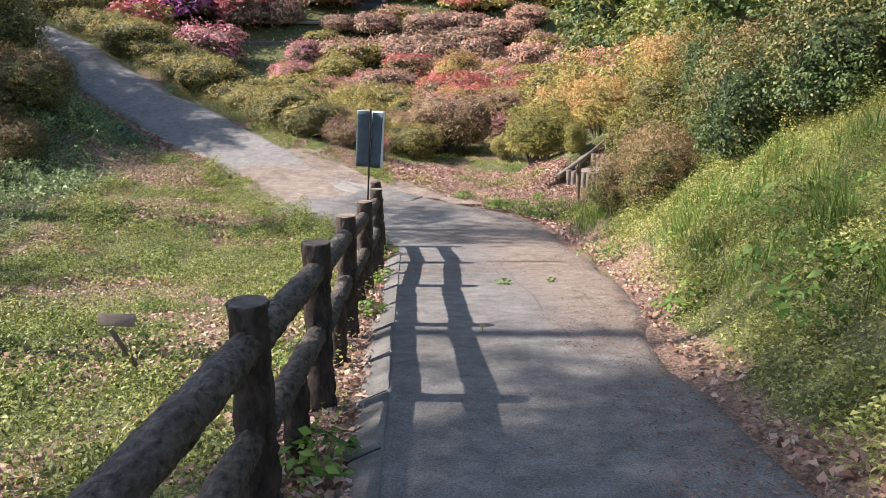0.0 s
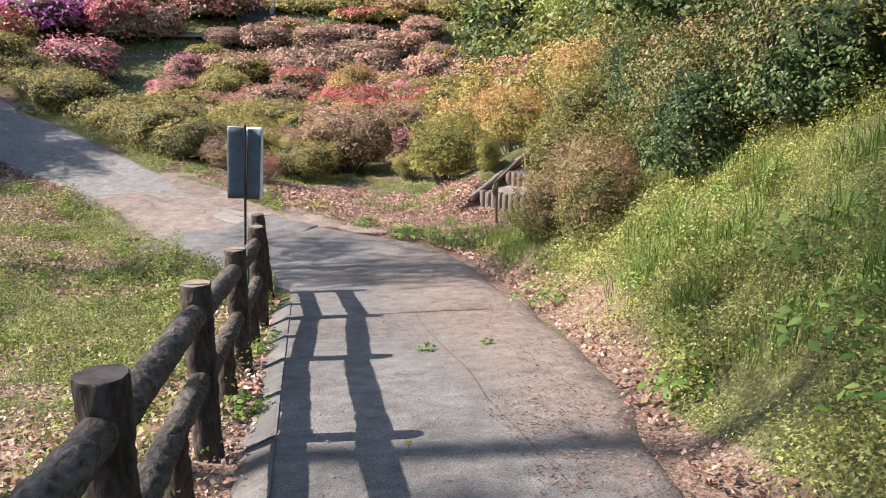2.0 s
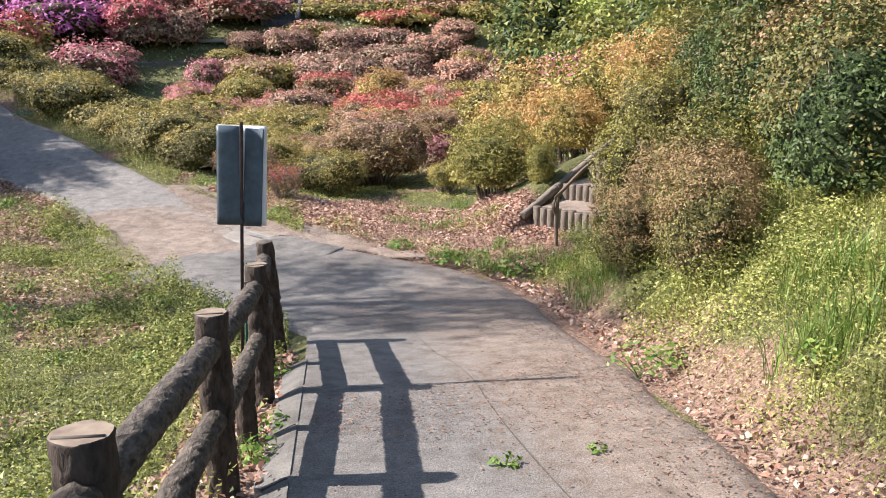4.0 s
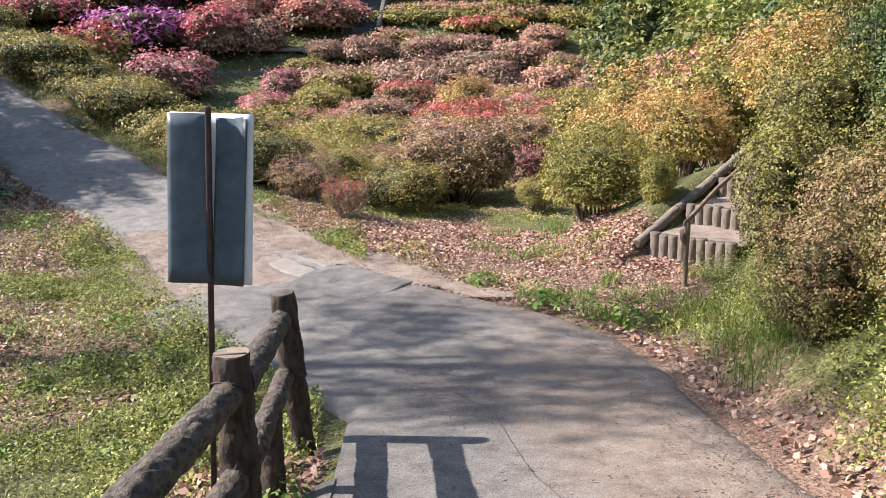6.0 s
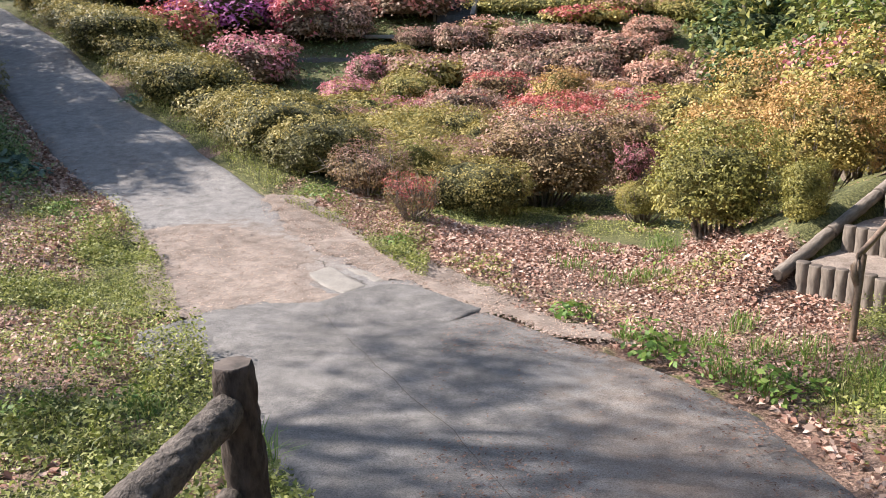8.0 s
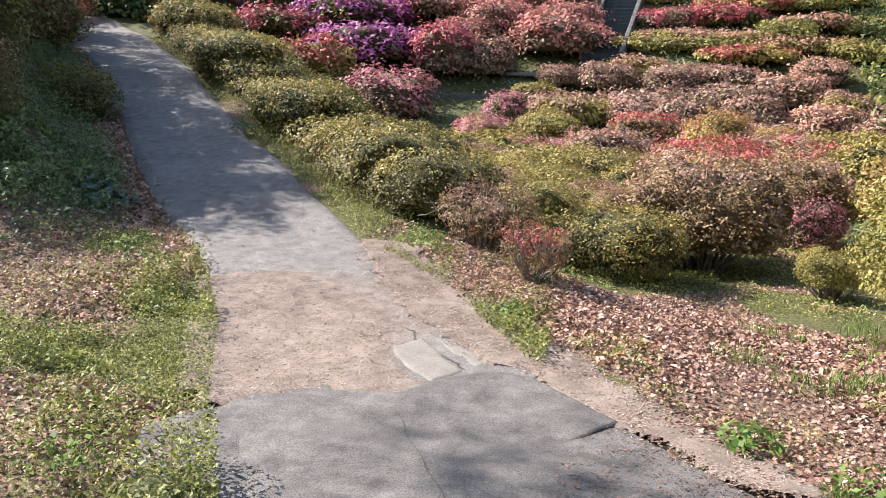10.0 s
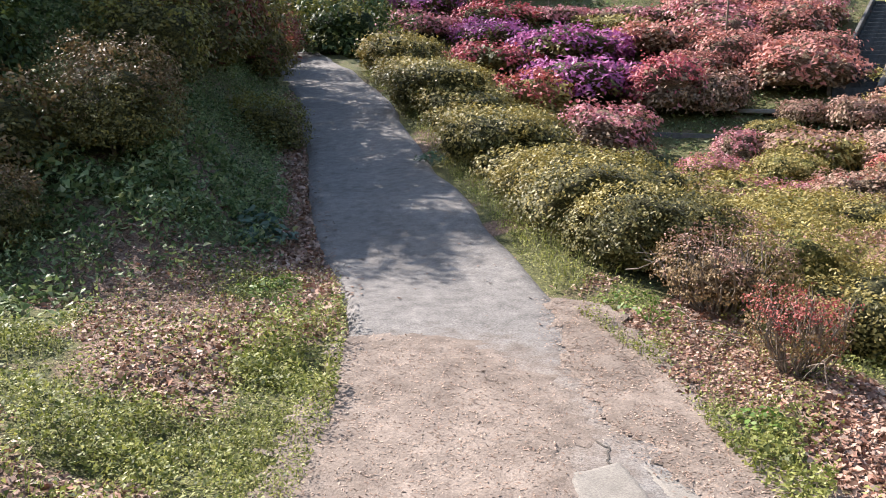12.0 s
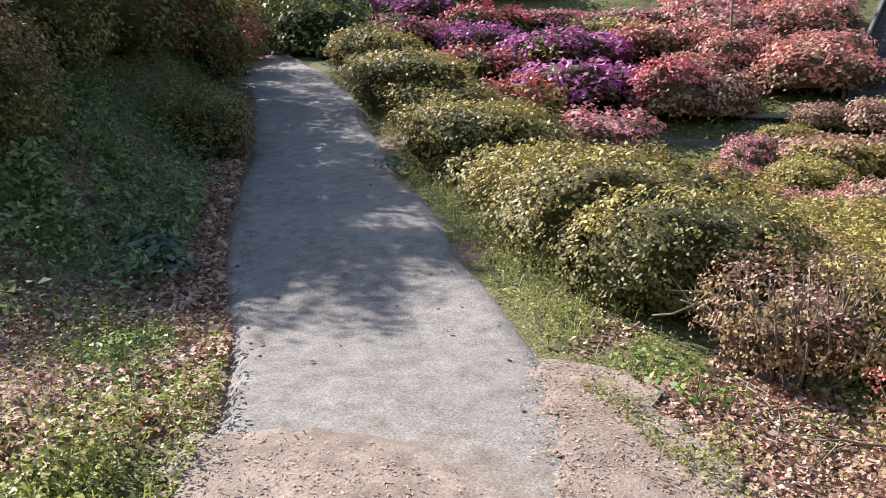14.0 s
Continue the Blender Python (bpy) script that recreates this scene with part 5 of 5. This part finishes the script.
# dry leaves
cover("leaf_litter", "dry brown fallen leaves at the fork of the paths", 170000, (-3.2, 4.6, 15.0, 26.5), "leaf",
      lambda x, y: np.clip(litter_share(x, y) - 0.2, 0, 1) * 1.2 * smooth(-0.1, 0.1, edge_right(x, y)), DRY, 0.022, 0.056, 0.035, 0.55)
cover("leaf_litter", "dry brown fallen leaves along the foot of the bank", 26000, (1.0, 4.6, 2.0, 15.0), "leaf",
      lambda x, y: np.clip(litter_share(x, y) - 0.3, 0, 1) * 1.4, DRY, 0.03, 0.065, 0.03, 0.6)
cover("leaf_litter", "dry fallen leaves scattered over the meadow", 150000, (-7.8, -0.72, 2.0, 22.0), "leaf",
      lambda x, y: np.clip(litter_share(x, y) - 0.3, 0, 1) * 1.4, DRY, 0.03, 0.07, 0.035, 0.5)
cover("leaf_litter", "dry leaves drifted along the edge of the upper path", 60000, (-14.0, -5.0, 20.0, 32.0), "leaf",
      lambda x, y: smooth(0.75, 0.3, edge_left(x, y)) * (edge_left(x, y) > 0), DRY, 0.03, 0.08, 0.04, 0.75)
cover("weeds", "patches of green weeds among the fallen leaves", 170000, (-1.9, 4.6, 15.4, 27.0), "leaf",
      lambda x, y: np.maximum(0.8 * smooth(0.62, 0.76, grid_noise(x, y, 1.1, 61)), smooth(-0.1, 0.3, inside(x, y, LAWN)) + 0.6 * smooth(20.8, 22.0, y)) * smooth(0.35, 0.7, edge_right(x, y)), BANK_WEED, 0.014, 0.036, 0.1, 0.7)


def on_road(name, label, n, box, accept, mat, low, high, aspect):
    x, y = spots(n, *box)
    keep = (RNG.random(n) < accept(x, y)) & (off_road(x, y) < 0.05)
    x, y = x[keep], y[keep]
    p = np.stack([x, y, height(x, y) + 0.022], -1)
    nrm = unit(RNG.normal(scale=0.12, size=p.shape) + np.array([0, 0, 1.0]))
    v, f = leaf_quads(p, nrm, RNG.uniform(low, high, len(x)), aspect)
    return tagged(link(name, mesh_of(name, v, f, [mat])), label, "leaf litter", kind="stuff")


nx, ny = spots(70000, -4.6, 1.0, 15.8, 20.9)
keep = RNG.random(len(nx)) < np.maximum(0.45 * smooth(-0.05, 0.2, inside(nx, ny, HOLLOW)), smooth(-0.2, 0.1, inside(nx, ny, STRIP)))
nx, ny = nx[keep], ny[keep]
p = np.stack([nx, ny, np.maximum(height(nx, ny) + 0.012, ground(nx, ny)) + 0.016], -1)
v, f = leaf_quads(p, unit(RNG.normal(scale=0.25, size=p.shape) + np.array([0, 0, 1.0])), RNG.uniform(0.01, 0.036, len(p)), 0.3)
tagged(link("needles", mesh_of("needles", v, f, [NEEDLES])), "dry needles and leaf crumbs on the trodden dirt", "leaf litter", kind="stuff")
on_road("fallen_leaves", "dry leaf crumbs lying on the asphalt", 40000, (-0.5, 1.9, 2.0, 17.0),
        lambda x, y: 0.04 + 0.8 * smooth(-0.8, 0.0, edge_right(x, y)) + 0.6 * smooth(0.55, 0.72, grid_noise(x, y, 0.9, 73)), CRUMBS, 0.008, 0.032, 0.5)
on_road("fallen_leaves", "dry leaves along the edge of the upper path", 30000, (-13.0, -3.0, 20.0, 30.0),
        lambda x, y: 0.04 + 0.9 * smooth(-0.45, 0.0, edge_left(x, y) * 1.0), CRUMBS, 0.015, 0.06, 0.6)

# leaf sheet added to darken the gaps where shade lies between the mounds
cover("ground_leaves", "low leaves added as dark shade under the azaleas on the hill", 45000, (-24.0, 9.0, 26.0, 58.0), "leaf",
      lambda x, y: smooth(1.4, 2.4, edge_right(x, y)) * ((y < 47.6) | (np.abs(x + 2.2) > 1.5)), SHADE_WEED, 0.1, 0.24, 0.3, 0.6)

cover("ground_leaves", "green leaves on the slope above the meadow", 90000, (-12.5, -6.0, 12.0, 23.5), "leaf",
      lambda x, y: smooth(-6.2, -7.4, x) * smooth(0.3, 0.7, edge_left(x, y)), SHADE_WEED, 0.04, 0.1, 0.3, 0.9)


# ---- single plants, twigs ----
def weed_clump(x, y, spread, tall, leaf, cols, label, count=90):
    """A leafy weed: arching stalks with broad leaves."""
    z = float(ground(x, y))
    t = empty("weed_clump", x, y, z, label=label, category="plant")
    a = RNG.uniform(0, 2 * math.pi, count)
    q = RNG.random(count) ** 0.6
    p = np.stack([np.cos(a) * q * spread, np.sin(a) * q * spread, tall * (1 - 0.6 * q) * RNG.uniform(0.35, 1.0, count) + 0.02], -1)
    n = unit(np.stack([np.cos(a) * 0.5, np.sin(a) * 0.5, np.ones(count)], -1) + RNG.normal(scale=0.35, size=(count, 3)))
    v, f = leaf_quads(p, n, leaf * RNG.uniform(0.6, 1.3, count), 0.55)
    link("foliage", mesh_of("foliage", v, f, [leaf_mat("clump_leaves", *cols, glow=0.3)]), t)
    pieces = [tube([(0, 0, -0.02), tuple(p[k] * 0.6), tuple(p[k])], [0.004, 0.003, 0.002], 4) for k in range(0, count, 9)]
    v, f = joined(pieces)
    tagged(link("stalk", mesh_of("stalk", v, f, [leaf_mat("clump_leaves", *cols, glow=0.3)]), t), kind="stuff")
    return t


FRESH = ((0.06, 0.12, 0.02), (0.14, 0.24, 0.04), (0.26, 0.34, 0.08))
BLUISH = ((0.05, 0.09, 0.06), (0.09, 0.15, 0.1), (0.15, 0.21, 0.14))
weed_clump(-2.36, 20.55, 0.3, 0.3, 0.05, FRESH, "bright green leafy weed clump at the path edge")
weed_clump(-2.7, 20.95, 0.28, 0.24, 0.045, FRESH, "bright green leafy weed clump at the path edge")
weed_clump(-7.1, 25.35, 0.3, 0.22, 0.1, BLUISH, "pale broad-leaved weed beside the upper path")
weed_clump(-6.95, 21.3, 0.36, 0.24, 0.13, BLUISH, "broad bluish-green leaves in the shade")
weed_clump(-7.4, 21.6, 0.32, 0.22, 0.12, BLUISH, "broad bluish-green leaves in the shade")
weed_clump(-5.66, 19.8, 0.34, 0.2, 0.05, FRESH, "green weed clump among dry leaves")
weed_clump(-1.21, 18.85, 0.2, 0.14, 0.045, FRESH, "green weed clump among dry leaves")
weed_clump(1.74, 19.0, 0.3, 0.26, 0.05, FRESH, "green weed clump among dry leaves")
weed_clump(0.56, 16.75, 0.2, 0.14, 0.07, FRESH, "green weed clump among dry leaves")
weed_clump(1.15, 15.75, 0.26, 0.2, 0.08, FRESH, "green weed clump among dry leaves")
weed_clump(1.46, 15.4, 0.36, 0.26, 0.06, FRESH, "green weed clump among dry leaves")
weed_clump(1.8, 15.1, 0.4, 0.3, 0.07, FRESH, "green weed clump among dry leaves")
weed_clump(1.2, 16.2, 0.3, 0.2, 0.06, FRESH, "green weed clump among dry leaves")
weed_clump(2.05, 15.3, 0.36, 0.24, 0.06, FRESH, "green weed clump among dry leaves")
weed_clump(-5.2, 19.45, 0.34, 0.18, 0.05, FRESH, "green weed clump among dry leaves")
weed_clump(-5.75, 20.1, 0.26, 0.16, 0.05, FRESH, "green weed clump among dry leaves")
weed_clump(-3.0, 15.3, 0.3, 0.16, 0.06, FRESH, "green weed clump among dry leaves")
weed_clump(-0.87, 4.2, 0.2, 0.22, 0.07, FRESH, "green weeds growing at the foot of the fence")
weed_clump(-0.82, 9.3, 0.16, 0.16, 0.05, FRESH, "green weeds growing at the foot of the fence")
weed_clump(-0.76, 9.85, 0.14, 0.14, 0.05, FRESH, "green weeds growing at the foot of the fence", 40)
weed_clump(-0.8, 7.6, 0.15, 0.16, 0.05, FRESH, "green weeds growing at the foot of the fence")
weed_clump(-0.84, 11.3, 0.16, 0.18, 0.05, FRESH, "green weeds growing at the foot of the fence")
weed_clump(2.1, 6.2, 0.4, 0.34, 0.08, FRESH, "leafy weed clump on the bank")
weed_clump(1.8, 5.3, 0.4, 0.3, 0.09, FRESH, "leafy weed clump on the bank")
weed_clump(2.6, 7.4, 0.45, 0.36, 0.08, FRESH, "leafy weed clump on the bank")
weed_clump(0.44, 8.75, 0.08, 0.05, 0.035, FRESH, "small weed growing through the asphalt", 40)
weed_clump(0.92, 8.84, 0.06, 0.04, 0.03, FRESH, "small weed growing through the asphalt", 40)


def grass_tuft(x, y, spread, tall, count=110, label="tuft of fresh strap-leaved grass among dry leaves"):
    """Arching narrow blades from one root."""
    a = RNG.uniform(0, 2 * math.pi, count)
    q = RNG.random(count) ** 0.7 * spread
    p = np.stack([x + np.cos(a) * q, y + np.sin(a) * q, np.zeros(count)], -1)
    p[:, 2] = ground(p[:, 0], p[:, 1])
    v, f = blades(p, tall * RNG.uniform(0.5, 1.2, count), np.full(count, 0.006), 1.1)
    o = tagged(link("grass_tuft", mesh_of("grass_tuft", v - np.array([x, y, 0]), f, [TUFT])), label, "grass", kind="stuff")
    o.location = (x, y, 0)


TUFT = leaf_mat("tuft_blades", (0.07, 0.13, 0.025), (0.16, 0.26, 0.05), (0.28, 0.36, 0.09), glow=0.35)
for gx, gy, gs, gt in ((1.74, 15.14, 0.2, 0.2), (1.57, 15.4, 0.18, 0.18), (1.57, 16.08, 0.2, 0.18), (1.22, 15.96, 0.16, 0.12), (0.98, 16.15, 0.12, 0.1), (2.26, 15.67, 0.18, 0.18),
                       (2.42, 15.31, 0.2, 0.2), (2.24, 13.52, 0.22, 0.24), (2.14, 12.83, 0.26, 0.28), (2.4, 13.1, 0.2, 0.24), (1.98, 20.29, 0.26, 0.26), (1.13, 18.02, 0.3, 0.16),
                       (1.07, 19.79, 0.34, 0.16), (2.47, 14.91, 0.18, 0.2), (1.95, 16.44, 0.16, 0.16), (2.0, 15.9, 0.18, 0.16), (0.7, 18.6, 0.26, 0.14), (1.5, 18.2, 0.26, 0.18),
                       (-1.45, 13.8, 0.2, 0.18), (-1.3, 13.5, 0.16, 0.2), (-0.97, 12.9, 0.12, 0.1), (-2.2, 14.3, 0.2, 0.14)):
    grass_tuft(gx, gy, gs, gt)

for k in range(26):
    grass_tuft(RNG.uniform(2.0, 3.9), RNG.uniform(4.6, 10.5), RNG.uniform(0.12, 0.24), RNG.uniform(0.24, 0.42), 120, "arching tuft of long strap-leaved grass on the bank")
for k in range(22):
    weed_clump(RNG.uniform(1.7, 3.8), RNG.uniform(4.4, 10.5), RNG.uniform(0.14, 0.28), RNG.uniform(0.14, 0.3), RNG.uniform(0.04, 0.075), FRESH, "broad-leaved green weed clump on the bank", 70)
for k in range(26):
    cy = RNG.uniform(5.0, 15.5)
    weed_clump(float(np.interp(cy, ROAD_Y, ROAD_L)) - RNG.uniform(0.6, 3.6), cy, RNG.uniform(0.14, 0.26), RNG.uniform(0.1, 0.2), RNG.uniform(0.035, 0.06), FRESH, "low leafy weed clump in the meadow", 70)


def small_flower(x, y, z, colour, label):
    """A low flower head on a short stalk."""
    t = empty("flower", x, y, z, label=label, category="flower")
    v, f = tube([(0, 0, -0.01), (0.003, 0.004, 0.04), (0, 0, 0.07)], [0.003, 0.0025, 0.002], 5)
    link("stalk", mesh_of("stalk", v, f, [WEED], flat=False), t)
    k = 26
    a = np.linspace(0, 4 * math.pi, k)
    p = np.stack([np.cos(a) * 0.014, np.sin(a) * 0.014, np.full(k, 0.072)], -1)
    v, f = leaf_quads(p, unit(np.stack([np.cos(a) * 0.5, np.sin(a) * 0.5, np.ones(k)], -1)), np.full(k, 0.02), 0.4)
    link("petals", mesh_of("petals", v, f, [leaf_mat("petals", colour, colour)]), t)
    return t


small_flower(0.05, 6.55, -0.19, (0.7, 0.55, 0.04), "single yellow flower on the asphalt")
small_flower(-3.0, 15.0, float(ground(-3.0, 15.0)) + 0.05, (0.7, 0.55, 0.04), "yellow flower in the meadow grass")
small_flower(-2.7, 15.4, float(ground(-2.7, 15.4)) + 0.05, (0.7, 0.55, 0.04), "yellow flower in the meadow grass")



def dry_twig(x, y, z, length, turn, rise, seed):
    rng = np.random.default_rng(seed)
    pts = [np.array([0.0, 0.0, 0.0])]
    d = np.array([math.cos(turn), math.sin(turn), rise])
    for k in range(6):
        d = d + rng.normal(scale=0.35, size=3) * np.array([1, 1, 0.5])
        pts.append(pts[-1] + unit(d) * length / 6)
    pieces = [tube(pts, np.linspace(0.007, 0.003, 7), 5)]
    for k in (2, 3, 4):
        e = pts[k] + unit(d + rng.normal(scale=0.9, size=3)) * length * 0.35
        pieces.append(tube([pts[k], (pts[k] + e) / 2 + rng.normal(scale=0.01, size=3), e], [0.004, 0.003, 0.0015], 4))
    v, f = joined(pieces)
    ob = tagged(link("dry_twig", mesh_of("dry_twig", v, f, [STEM], flat=False)), "pale bare dead twig sticking out of the hedge", "twig")
    ob.location = (x, y, z)
    return ob


dry_twig(-2.75, 21.15, -0.75, 0.75, -0.5, 0.15, 1)
dry_twig(-2.6, 21.2, -0.65, 0.6, -0.2, -0.1, 2)
dry_twig(-2.2, 20.75, -0.95, 0.6, -1.2, 0.2, 3)
dry_twig(-1.8, 20.5, -1.0, 0.55, -1.9, 0.1, 4)
dry_twig(-1.5, 20.2, -1.02, 0.5, -2.2, 0.3, 5)
dry_twig(-1.35, 19.85, -1.05, 0.45, -1.4, 0.4, 6)
dry_twig(-1.1, 19.75, -1.05, 0.45, -0.9, 0.5, 7)
